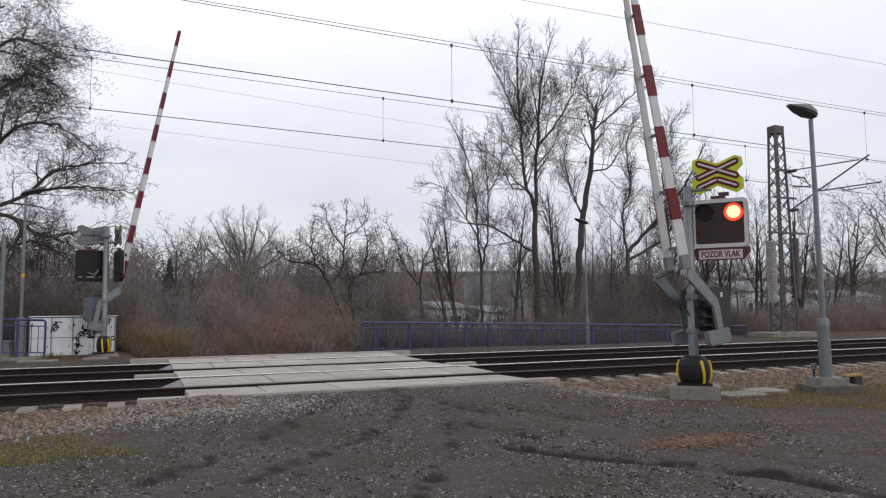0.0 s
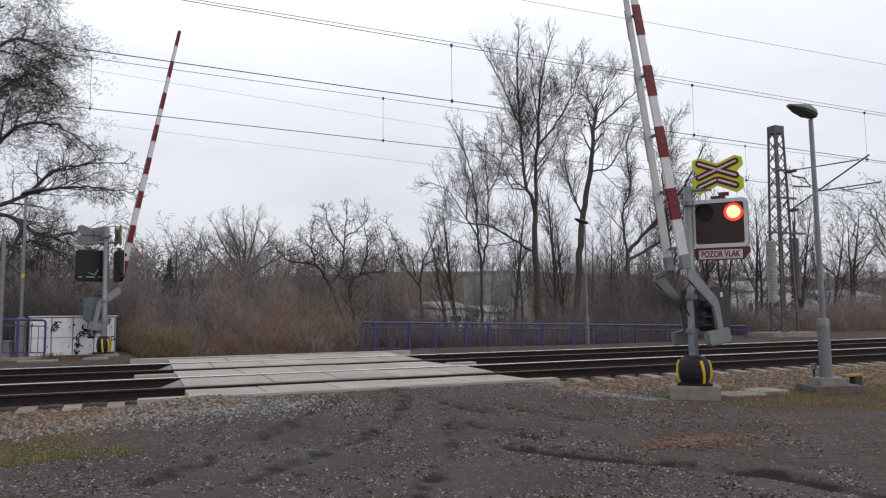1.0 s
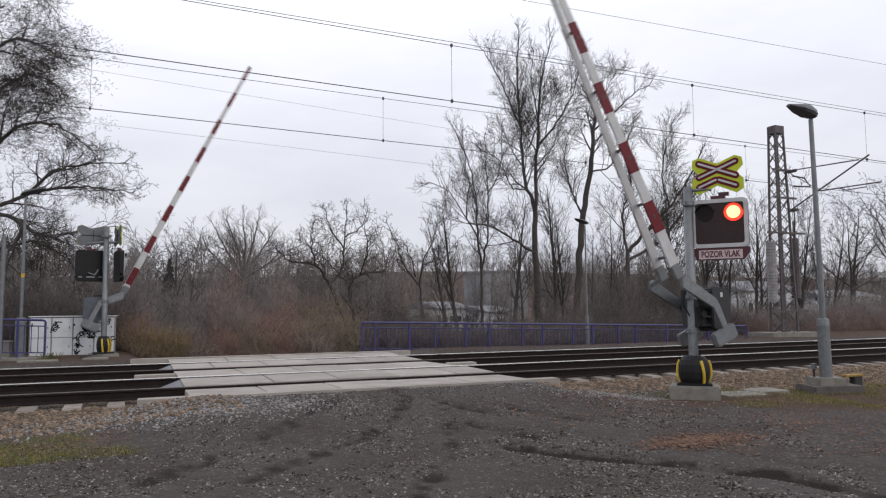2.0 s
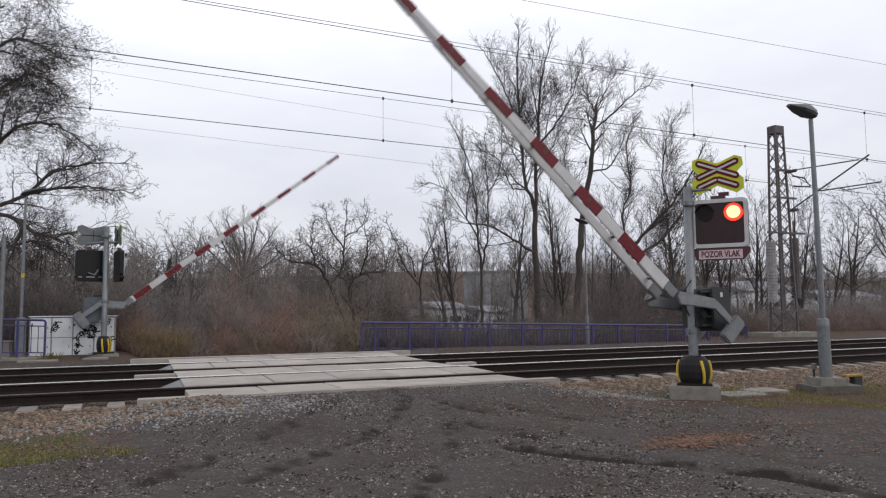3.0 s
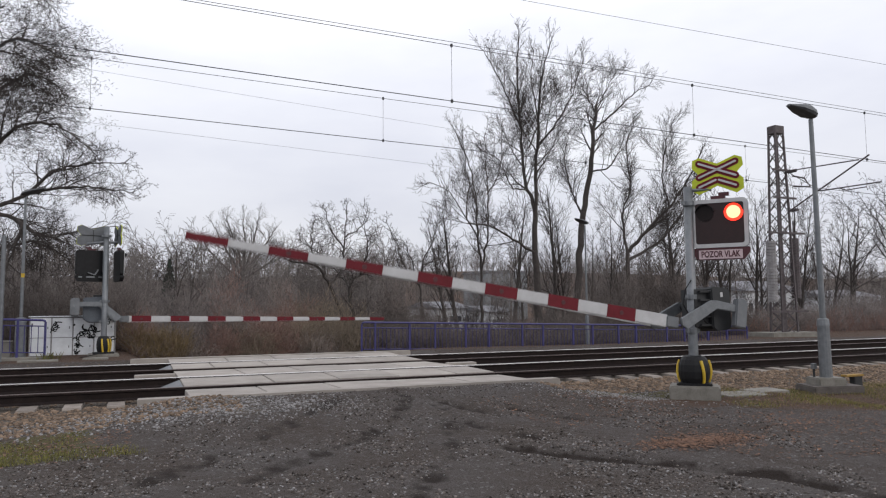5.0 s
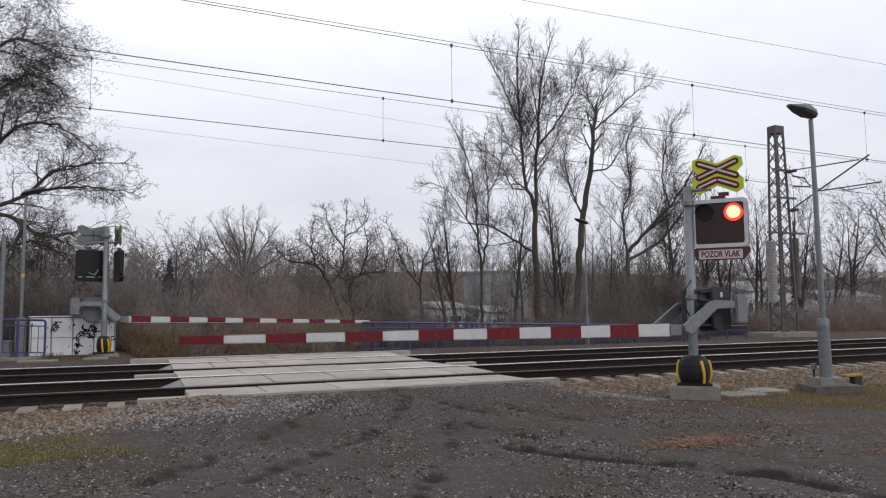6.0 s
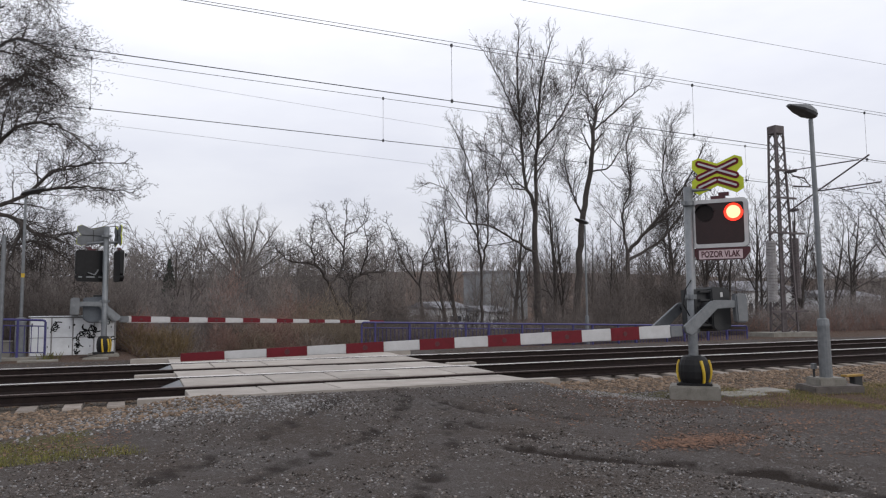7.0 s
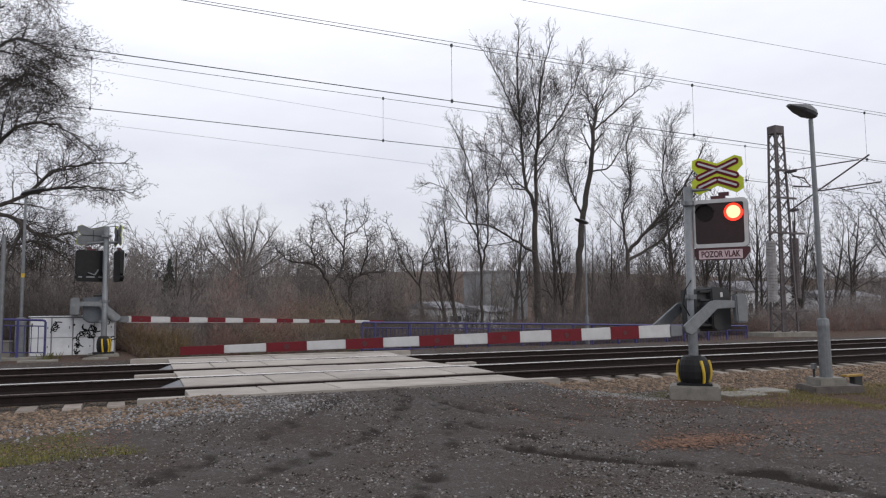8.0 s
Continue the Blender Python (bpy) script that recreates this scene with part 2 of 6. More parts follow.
# ---------------------------------------------------------------- mesh helpers
class Build:
    """Vertices and faces of one mesh, gathered in plain lists."""

    def __init__(self):
        self.v, self.f = [], []

    def box(self, a, b, m=None):
        n = len(self.v)
        pts = [Vector((x, y, z)) for z in (a[2], b[2]) for y in (a[1], b[1]) for x in (a[0], b[0])]
        self.v += [tuple(m @ q) if m else tuple(q) for q in pts]
        self.f += [tuple(n + i for i in q) for q in ((0, 2, 3, 1), (4, 5, 7, 6), (0, 1, 5, 4), (2, 6, 7, 3), (0, 4, 6, 2), (1, 3, 7, 5))]
        return self

    def slab(self, outline, z0, z1, m=None, inset=0.0):
        """A prism over an outline in x and y; inset bevels its upper edge."""
        n, k = len(self.v), len(outline)
        cx, cy = sum(p[0] for p in outline) / k, sum(p[1] for p in outline) / k
        rings = [(outline, z0), (outline, z1)]
        if inset:
            inner = [(cx + (x - cx) * (1 - inset / max(1e-6, math.hypot(x - cx, y - cy))), cy + (y - cy) * (1 - inset / max(1e-6, math.hypot(x - cx, y - cy)))) for x, y in outline]
            rings = [(outline, z0), (outline, z1 - inset), (inner, z1)]
        for ring, z in rings:
            self.v += [tuple(m @ Vector((x, y, z))) if m else (x, y, z) for x, y in ring]
        for j in range(len(rings) - 1):
            for i in range(k):
                self.f.append((n + j * k + i, n + j * k + (i + 1) % k, n + (j + 1) * k + (i + 1) % k, n + (j + 1) * k + i))
        self.f.append(tuple(n + i for i in reversed(range(k))))
        self.f.append(tuple(n + (len(rings) - 1) * k + i for i in range(k)))
        return self

    def tube(self, pts, radii, sides=8, caps=True):
        n, k = len(self.v), len(pts)
        pts = [Vector(p) for p in pts]
        for i, p in enumerate(pts):
            d = (pts[min(i + 1, k - 1)] - pts[max(i - 1, 0)])
            d = d.normalized() if d.length > 1e-9 else Vector((0, 0, 1))
            a = d.cross(Vector((0, 0, 1)) if abs(d.z) < 0.9 else Vector((1, 0, 0))).normalized()
            c = d.cross(a)
            r = radii[i] if hasattr(radii, "__len__") else radii
            for s in range(sides):
                w = 2 * math.pi * s / sides
                q = p + a * (r * math.cos(w)) + c * (r * math.sin(w))
                self.v.append((q.x, q.y, q.z))
        for i in range(k - 1):
            for s in range(sides):
                s2 = (s + 1) % sides
                self.f.append((n + i * sides + s, n + i * sides + s2, n + (i + 1) * sides + s2, n + (i + 1) * sides + s))
        if caps:
            self.f.append(tuple(n + s for s in reversed(range(sides))))
            self.f.append(tuple(n + (k - 1) * sides + s for s in range(sides)))
        return self

    def beam(self, a, b, w, h):
        """A bar of rectangular section from a to b; h is the upward side."""
        a, b = Vector(a), Vector(b)
        d = (b - a).normalized()
        side = d.cross(Vector((0, 0, 1)) if abs(d.z) < 0.95 else Vector((0, 1, 0))).normalized()
        up = side.cross(d)
        n = len(self.v)
        for p in (a, b):
            for i, j in ((-1, -1), (1, -1), (1, 1), (-1, 1)):
                self.v.append(tuple(p + side * (i * w / 2) + up * (j * h / 2)))
        self.f += [tuple(n + i for i in q) for q in ((0, 1, 2, 3), (7, 6, 5, 4), (0, 4, 5, 1), (1, 5, 6, 2), (2, 6, 7, 3), (3, 7, 4, 0))]
        return self

    def mesh(self, name):
        me = bpy.data.meshes.new(name)
        me.from_pydata(self.v, [], self.f)
        me.update()
        return me


def soften(me, width, segments=2):
    """Rounded edges."""
    bm = bmesh.new()
    bm.from_mesh(me)
    bmesh.ops.recalc_face_normals(bm, faces=bm.faces)
    bmesh.ops.bevel(bm, geom=bm.edges[:], offset=width, segments=segments, affect="EDGES", clamp_overlap=True)
    bm.to_mesh(me)
    bm.free()


def part(name, build, mat, parent, label="", bevel=0.0, smooth=False):
    me = build.mesh(name)
    if bevel:
        soften(me, bevel)
    else:
        bm = bmesh.new()
        bm.from_mesh(me)
        bmesh.ops.recalc_face_normals(bm, faces=bm.faces)
        bm.to_mesh(me)
        bm.free()
    if smooth:
        me.shade_smooth()
    me.materials.append(mat)
    ob = new(name, me)
    if parent:
        ob.parent = parent
    if label:
        ob["label"] = label
    return ob


def thing(name, m, label, category, group="", kind=""):
    ob = new(name)
    ob.empty_display_size = 0.2
    ob.matrix_world = m
    return tagged(ob, label, category, group, kind)


def clamp(v, a=0.0, b=1.0):
    return max(a, min(b, v))


def ease(v, a, b):
    s = clamp((v - a) / (b - a))
    return s * s * (3 - 2 * s)


# ---------------------------------------------------------------- the lie of the land
RAIL_Y = (13.15, 14.65, 17.14, 18.64)
RAIL_Z = (0.0, 0.038, 0.0, 0.036)
BEND = -0.0009
PANEL_X0, PANEL_X1 = 0.78, 6.72
FAR_GROUND = 0.03


def rail_y(i, x):
    return RAIL_Y[i] - BEND * (x - 4) ** 2 / 2


RUTS = (((3.8, 7.12), (3.95, 6.95), (4.15, 6.66), (4.92, 5.9), (5.2, 5.3), (5.45, 4.9), (5.6, 4.1)), ((4.2, 10.1), (4.4, 9.5), (4.62, 9.0)), ((0.1, 7.1), (0.92, 8.18), (2.0, 9.67), (2.9, 10.8)), ((3.95, 8.6), (4.15, 8.0), (4.35, 7.3)), ((0.95, 6.8), (2.09, 7.97), (3.19, 9.19), (3.7, 10.2), (3.9, 11.2)), ((2.1, 5.6), (3.1, 7.1), (3.9, 9.0), (4.3, 10.8)), ((5.0, 9.3), (5.4, 8.6), (5.8, 8.0)))


def rut(x, y):
    """How deep in a wheel rut a place lies, 0 to 1."""
    best = 0.0
    if not (0.0 < x < 7.0 and 3.5 < y < 11.3):
        return 0.0
    for n, line in enumerate(RUTS):
        for (ax, ay), (bx, by) in zip(line, line[1:]):
            dx, dy = bx - ax, by - ay
            t = clamp(((x - ax) * dx + (y - ay) * dy) / (dx * dx + dy * dy))
            d = math.hypot(x - ax - t * dx, y - ay - t * dy)
            wide = (0.15, 0.12, 0.22, 0.14, 0.20, 0.20, 0.12)[n]
            best = max(best, math.exp(-(d / wide) ** 2) * (1.2, 1.0, 0.8, 0.75, 0.8, 0.72, 0.75)[n])
    return best


def ground_z(x, y):
    """Height of the bare ground."""
    road = ease(x, -1.6, 1.2) * (1 - ease(x, 6.4, 8.2))
    near = -0.24 + 0.05 * noise.noise((x * 0.35, y * 0.35, 3.0)) + 0.015 * noise.noise((x * 2.1, y * 2.1, 9.0))
    ramp = near + (-0.035 - near) * ease(y, 7.6, 11.4)
    near -= 0.10 * ease(x, 10.3, 11.2)
    z = near * (1 - road) + ramp * road
    z += 0.03 * rut(x - 0.08, y - 0.26) - 0.04 * rut(x, y)
    z += 0.085 * math.exp(-((x - 0.5) / 0.9) ** 2 - ((y - 11.2) / 0.45) ** 2)
    bed = ease(y, 10.6, 12.3) * (1 - road * (1 - ease(y, 11.5, 11.7)))
    z = z * (1 - bed) - 0.235 * bed
    back = ease(y, 19.6, 20.6)
    z = z * (1 - back) + (FAR_GROUND + 0.04 * noise.noise((x * 0.3, y * 0.3, 5.0))) * back
    z -= 0.34 * ease(y, 20.4, 23.0) * ease(x, -0.3, 0.6) * (1 - ease(x, 6.4, 8.0))
    z -= 0.3 * ease(y, 21.2, 23.2) * ease(x, 6.6, 8.0) * (1 - ease(x, 19.0, 22.0))
    dip = ease(y, 26.0, 44.0)
    z -= 1.6 * dip
    hill = ease(y, 150, 420)
    return z + 26 * hill * (0.8 + 0.35 * noise.noise((x * 0.006, y * 0.004, 1.0)))


def build_ground():
    xs = np.unique(np.concatenate([np.linspace(-6, -2, 20), np.linspace(-2, 1, 75), np.linspace(1, 8, 200), np.linspace(8, 20, 70), np.linspace(20, 60, 50), np.linspace(60, 1500, 40), np.linspace(-40, -6, 40), np.linspace(-1500, -40, 40)]))
    ys = np.unique(np.concatenate([np.linspace(-60, 2, 20), np.linspace(2, 4, 14), np.linspace(4, 11.5, 210), np.linspace(10, 13, 35), np.linspace(13, 30, 60), np.linspace(30, 70, 30), np.linspace(70, 2200, 60)]))
    b = Build()
    zone = []
    for y in ys:
        for x in xs:
            rough = (0.016 * noise.noise((x * 6, y * 6, 2.0)) + 0.012 * noise.noise((x * 15, y * 15, 4.0))) if -2.5 < x < 12 and 3.5 < y < 11.4 else 0.0
            b.v.append((x, y, ground_z(x, y) + rough))
            wob = 0.35 * noise.noise((x * 0.8, y * 0.8, 2.0))
            road = ease(x + wob, -0.9, 0.4) * (1 - ease(x + wob, 6.9, 7.8))
            stone = ease(y + wob, 10.7, 11.5) * (1 - ease(y, 19.6, 20.4))
            left_shoulder = ease(y + wob + 0.25 * x, 10.1, 10.8) * (1 - ease(x, 1.2, 2.2))
            ballast = max(stone * (1 - road * (1 - ease(y, 11.5, 11.7))), left_shoulder * (1 - ease(y, 19.6, 20.4)))
            grass_l = (1 - ease(x + wob + (y - 9.6) * 0.25, -0.9, 0.1)) * ease(y, 8.3, 9.0) * (1 - ease(y + wob, 10.0, 10.5))
            grass_r = ease(x + wob - (9.0 - y) * 1.3, 8.0, 9.2) * ease(y, 4, 6) * (1 - ease(y + wob, 10.4, 11.0))
            grass = max(grass_l, grass_r, ease(y, 20.2, 21.5) * 0.3) * 0.75
            heap = math.exp(-((x - 5.95) / 0.55) ** 2 - ((y - 6.6) / 0.28) ** 2)
            leaf = 0.7 * heap + ease(x - (9.2 - y) * 1.5 + wob, 6.0, 8.4) * (1 - ease(y, 9.4, 10.6)) * 0.66 + ease(y, 20.1, 20.8) * 0.62
            mud = clamp(rut(x, y) * (0.62 + 0.5 * noise.noise((x * 1.7, y * 1.7, 7.0)) + 0.45 * noise.noise((x * 6.0, y * 4.0, 8.0))), 0, 0.8)
            zone.append((ballast * 0.9, grass, leaf, mud))
    nx = len(xs)
    for j in range(len(ys) - 1):
        for i in range(nx - 1):
            b.f.append((j * nx + i, j * nx + i + 1, (j + 1) * nx + i + 1, (j + 1) * nx + i))
    me = b.mesh("ground")
    layer = me.color_attributes.new("zones", "FLOAT_COLOR", "POINT")
    layer.data.foreach_set("color", np.array(zone, dtype=np.float32).ravel())
    me.materials.append(GROUND)
    me.shade_smooth()
    tagged(new("ground", me), "dark gravelly earth with ballast, moss and dead leaves", "ground", kind="structure")


build_ground()


# ---------------------------------------------------------------- track
def rail_profile():
    return [(-0.075, -0.172), (0.075, -0.172), (0.075, -0.160), (0.012, -0.135), (0.012, -0.05), (0.036, -0.038), (0.036, -0.008), (0.028, 0.0), (-0.028, 0.0), (-0.036, -0.008), (-0.036, -0.038), (-0.012, -0.05), (-0.012, -0.135), (-0.075, -0.160)]


def build_rails():
    prof = rail_profile()
    k = len(prof)
    for i in range(4):
        stations = np.linspace(-14, 75, 60)
        b, head = Build(), Build()
        for x in stations:
            y = rail_y(i, x)
            for u, w in prof:
                b.v.append((x, y + u, RAIL_Z[i] + w))
        for j in range(len(stations) - 1):
            for s in range(k):
                s2 = (s + 1) % k
                if s != 7:
                    b.f.append((j * k + s, j * k + s2, (j + 1) * k + s2, (j + 1) * k + s))
        for x in stations:
            y = rail_y(i, x)
            for u, w in ((0.037, -0.012), (0.029, 0.0005), (-0.029, 0.0005), (-0.037, -0.012)):
                head.v.append((x, y + u, RAIL_Z[i] + w))
        for j in range(len(stations) - 1):
            for s in range(3):
                head.f.append((j * 4 + s, j * 4 + s + 1, j * 4 + 5 + s, j * 4 + 4 + s))
        rail = thing("rail", Matrix(), "rusty steel railway rail with polished running surface", "rail", "running rails")
        part("rail_body", b, RUST, rail)
        # the nearer rail of each track gets the darker, less metallic head
        part("rail_head", head, RUNNING if i % 2 else DARKER_HEAD, rail, "worn top of the rail")


def build_sleepers():
    b = Build()
    b.slab([(-0.13, -1.3), (0.13, -1.3), (0.13, 1.3), (-0.13, 1.3)], -0.2, 0.0, inset=0.03)
    me = b.mesh("sleeper")
    me.materials.append(SLEEPER)
    for track in (0, 2):
        for n in range(100):
            x = -9.55 + 0.62 * n
            if PANEL_X0 - 0.1 < x < PANEL_X1 + 0.1:
                continue
            mid = (rail_y(track, x) + rail_y(track + 1, x)) / 2
            tilt = math.degrees(math.atan2(RAIL_Z[track + 1] - RAIL_Z[track], 1.5))
            ob = new("sleeper", me)
            ob.matrix_world = pose(x, mid, (RAIL_Z[track] + RAIL_Z[track + 1]) / 2 - 0.18, tilt, 0, math.degrees(BEND * (x - 4)) * -1)
            tagged(ob, "pale concrete railway sleeper bedded in ballast", "sleeper", "sleepers")


build_rails()
build_sleepers()


def build_crossing():
    deck = thing("level_crossing_deck", pose(0, 0, 0), "pale concrete panel deck of the level crossing", "crossing deck", kind="structure")
    rows = ((11.78, 13.05, -0.012, -0.036), (13.27, 14.56, 0.010, 0.022), (14.74, 17.04, 0.016, -0.03), (17.27, 18.55, 0.008, 0.02), (18.73, 19.95, 0.02, 0.05))
    cache = {}
    for j, (y0, y1, z0, z1) in enumerate(rows):
        count = 5
        w = (PANEL_X1 - PANEL_X0) / count
        shift = (0.0, 0.35, 0.1, -0.3, 0.2)[j]
        edges = [PANEL_X0] + [PANEL_X0 + w * i + shift for i in range(1, count)] + [PANEL_X1]
        for i in range(count):
            width = round(edges[i + 1] - edges[i] - 0.022, 3)
            key = (j, width)
            if key not in cache:
                d = y1 - y0
                b = Build()
                b.slab([(-width / 2, -d / 2), (width / 2, -d / 2), (width / 2, d / 2), (-width / 2, d / 2)], -0.16, 0.0, inset=0.012)
                me = b.mesh("panel")
                me.materials.append(CONCRETE)
                cache[key] = me
            ob = new("panel", cache[key])
            ob.parent = deck
            x = (edges[i] + edges[i + 1]) / 2
            ob.matrix_local = pose(x, (y0 + y1) / 2, (z0 + z1) / 2 + 0.004 * ((i * 7 + j * 3) % 3 - 1), math.degrees(math.atan2(z1 - z0, y1 - y0)), 0, 0)
    # dark rubber seal below the joints
    b = Build()
    b.box((PANEL_X0 + 0.03, 11.8, -0.19), (PANEL_X1 - 0.03, 19.9, -0.07))
    part("joint_filling", b, DARK_GREY, deck, "dark rubber filling between panels")
    # edge beams
    for y0, y1, x0, x1, z in ((11.55, 11.77, 0.05, 7.2, 0.0), (15.62, 15.84, 0.0, 0.76, 0.02), (15.62, 15.84, 6.74, 7.45, 0.02), (19.97, 20.2, -0.1, 7.4, 0.075)):
        b = Build()
        b.slab([(x0, y0), (x1, y0), (x1, y1), (x0, y1)], -0.2, z, inset=0.015)
        part("edge_beam", b, CONCRETE, deck, "long pale concrete edge beam")
    # sloping deflectors at the panel ends, between the rails
    for yc in (13.9, 17.9):
        for x0, x1 in ((PANEL_X0 - 0.45, PANEL_X0), (PANEL_X1 + 0.45, PANEL_X1)):
            b = Build()
            n = 0
            b.v += [(x0, yc - 0.62, -0.17), (x0, yc + 0.62, -0.17), (x1, yc + 0.62, 0.0), (x1, yc - 0.62, -0.02), (x1, yc - 0.62, -0.2), (x1, yc + 0.62, -0.2)]
            b.f += [(0, 3, 2, 1), (0, 1, 5, 4), (0, 4, 3), (1, 2, 5), (2, 3, 4, 5)]
            part("deflector", b, GREY_PAINT, deck, "sloping steel deflector plate")


build_crossing()


# ---------------------------------------------------------------- crossing barriers
def capsule(x, z, length, width, angle, y0, y1, build):
    """A round-ended bar lying in the plane of a sign, from y0 to y1 in depth."""
    c, s = math.cos(angle), math.sin(angle)
    out = []
    for i in range(12):
        w = -math.pi / 2 + math.pi * i / 5 if i < 6 else math.pi / 2 + math.pi * (i - 6) / 5
        sx = (length / 2 - width / 2) * (1 if i < 6 else -1)
        u, v = sx + math.cos(w) * width / 2, math.sin(w) * width / 2
        out.append((x + u * c - v * s, z + u * s + v * c))
    m = Matrix(((1, 0, 0, 0), (0, 0, -1, 0), (0, 1, 0, 0), (0, 0, 0, 1)))
    build.slab(out, -y1, -y0, m)


def plate(outline, y0, y1, build, inset=0.0):
    """A prism over an outline in x and z, from y0 (front) to y1."""
    build.slab(outline, -y1, -y0, Matrix(((1, 0, 0, 0), (0, 0, -1, 0), (0, 1, 0, 0), (0, 0, 0, 1))), inset=inset)


def disc(x, z, r, y0, y1, build, sides=28):
    plate([(x + r * math.cos(2 * math.pi * i / sides), z + r * math.sin(2 * math.pi * i / sides)) for i in range(sides)], y0, y1, build)


def rounded(x0, z0, x1, z1, r, n=5):
    out = []
    for cx, cz, a in ((x1 - r, z1 - r, 0), (x0 + r, z1 - r, 90), (x0 + r, z0 + r, 180), (x1 - r, z0 + r, 270)):
        for i in range(n):
            w = radians(a + 90 * i / (n - 1))
            out.append((cx + r * math.cos(w), cz + r * math.sin(w)))
    return out


def frame_plate(outer, inner, y0, y1, build):
    """A flat ring between two outlines with as many points."""
    n, k = len(build.v), len(outer)
    for ring, y in ((outer, y0), (inner, y0), (inner, y1), (outer, y1)):
        build.v += [(x, y, z) for x, z in ring]
    for a in range(4):
        c = (a + 1) % 4
        for i in range(k):
            j = (i + 1) % k
            build.f.append((n + a * k + i, n + a * k + j, n + c * k + j, n + c * k + i))


def cross_sign(owner, at, turn):
    """A double cross with a second lower chevron on a fluorescent backing."""
    base = Build()
    out = [(-0.50, 0.31), (-0.36, 0.36), (0.0, 0.22), (0.36, 0.36), (0.50, 0.31), (0.52, 0.16), (0.40, 0.04), (0.40, 0.0), (0.52, -0.10), (0.52, -0.30), (0.38, -0.38), (0.0, -0.22), (-0.38, -0.38), (-0.52, -0.30), (-0.52, -0.10), (-0.40, 0.0), (-0.40, 0.04), (-0.52, 0.16)]
    plate(out, -0.012, 0.012, base)
    sign = part("cross_sign", base, LIME, owner, "fluorescent yellow-green warning cross sign with red-edged white bars")
    sign.matrix_local = at @ pose(0, 0, 0, 0, 0, turn)
    back = Build()
    plate([(x * 0.985, z * 0.985) for x, z in out], 0.013, 0.018, back)
    part("sign_back", back, SIGN_BACK, sign, "plain grey metal back")
    for a, c in (((-0.36, 0.022, 0.0), (0.36, 0.022, 0.0)), ((0.0, 0.026, -0.2), (0.0, 0.026, 0.2))):
        seam = Build()
        seam.beam(a, c, 0.012, 0.03)
        part("back_rail", seam, DARK_GREY, sign, "dark fixing rail on the back")
    arms = [(0.0, 0.10, 0.90, 0.36), (0.0, 0.10, 0.90, -0.36), (-0.2, -0.17, 0.47, 0.36), (0.2, -0.17, 0.47, -0.36)]
    for i, (x, z, length, angle) in enumerate(arms):
        red, white = Build(), Build()
        capsule(x, z, length + 0.03, 0.135, angle, -0.017 - 0.002 * i, -0.012, red)
        capsule(x, z, length - 0.07, 0.038, angle, -0.030, -0.018, white)
        part("red_bar", red, RED, sign, "dark red border of a bar")
        part("white_bar", white, WHITE, sign)
    return sign


def words(text, size, mat, name, parent, m, label=""):
    cu = bpy.data.curves.new(name, "FONT")
    cu.body, cu.size, cu.align_x, cu.align_y, cu.extrude = text, size, "CENTER", "CENTER", 0.002
    cu.offset = size * 0.028
    tmp = new(name, cu)
    dg = bpy.context.evaluated_depsgraph_get()
    me = bpy.data.meshes.new_from_object(tmp.evaluated_get(dg))
    bpy.data.objects.remove(tmp)
    me.materials.clear()
    me.materials.append(mat)
    ob = new(name, me)
    ob.parent = parent
    ob.matrix_local = m
    if label:
        ob["label"] = label
    return ob


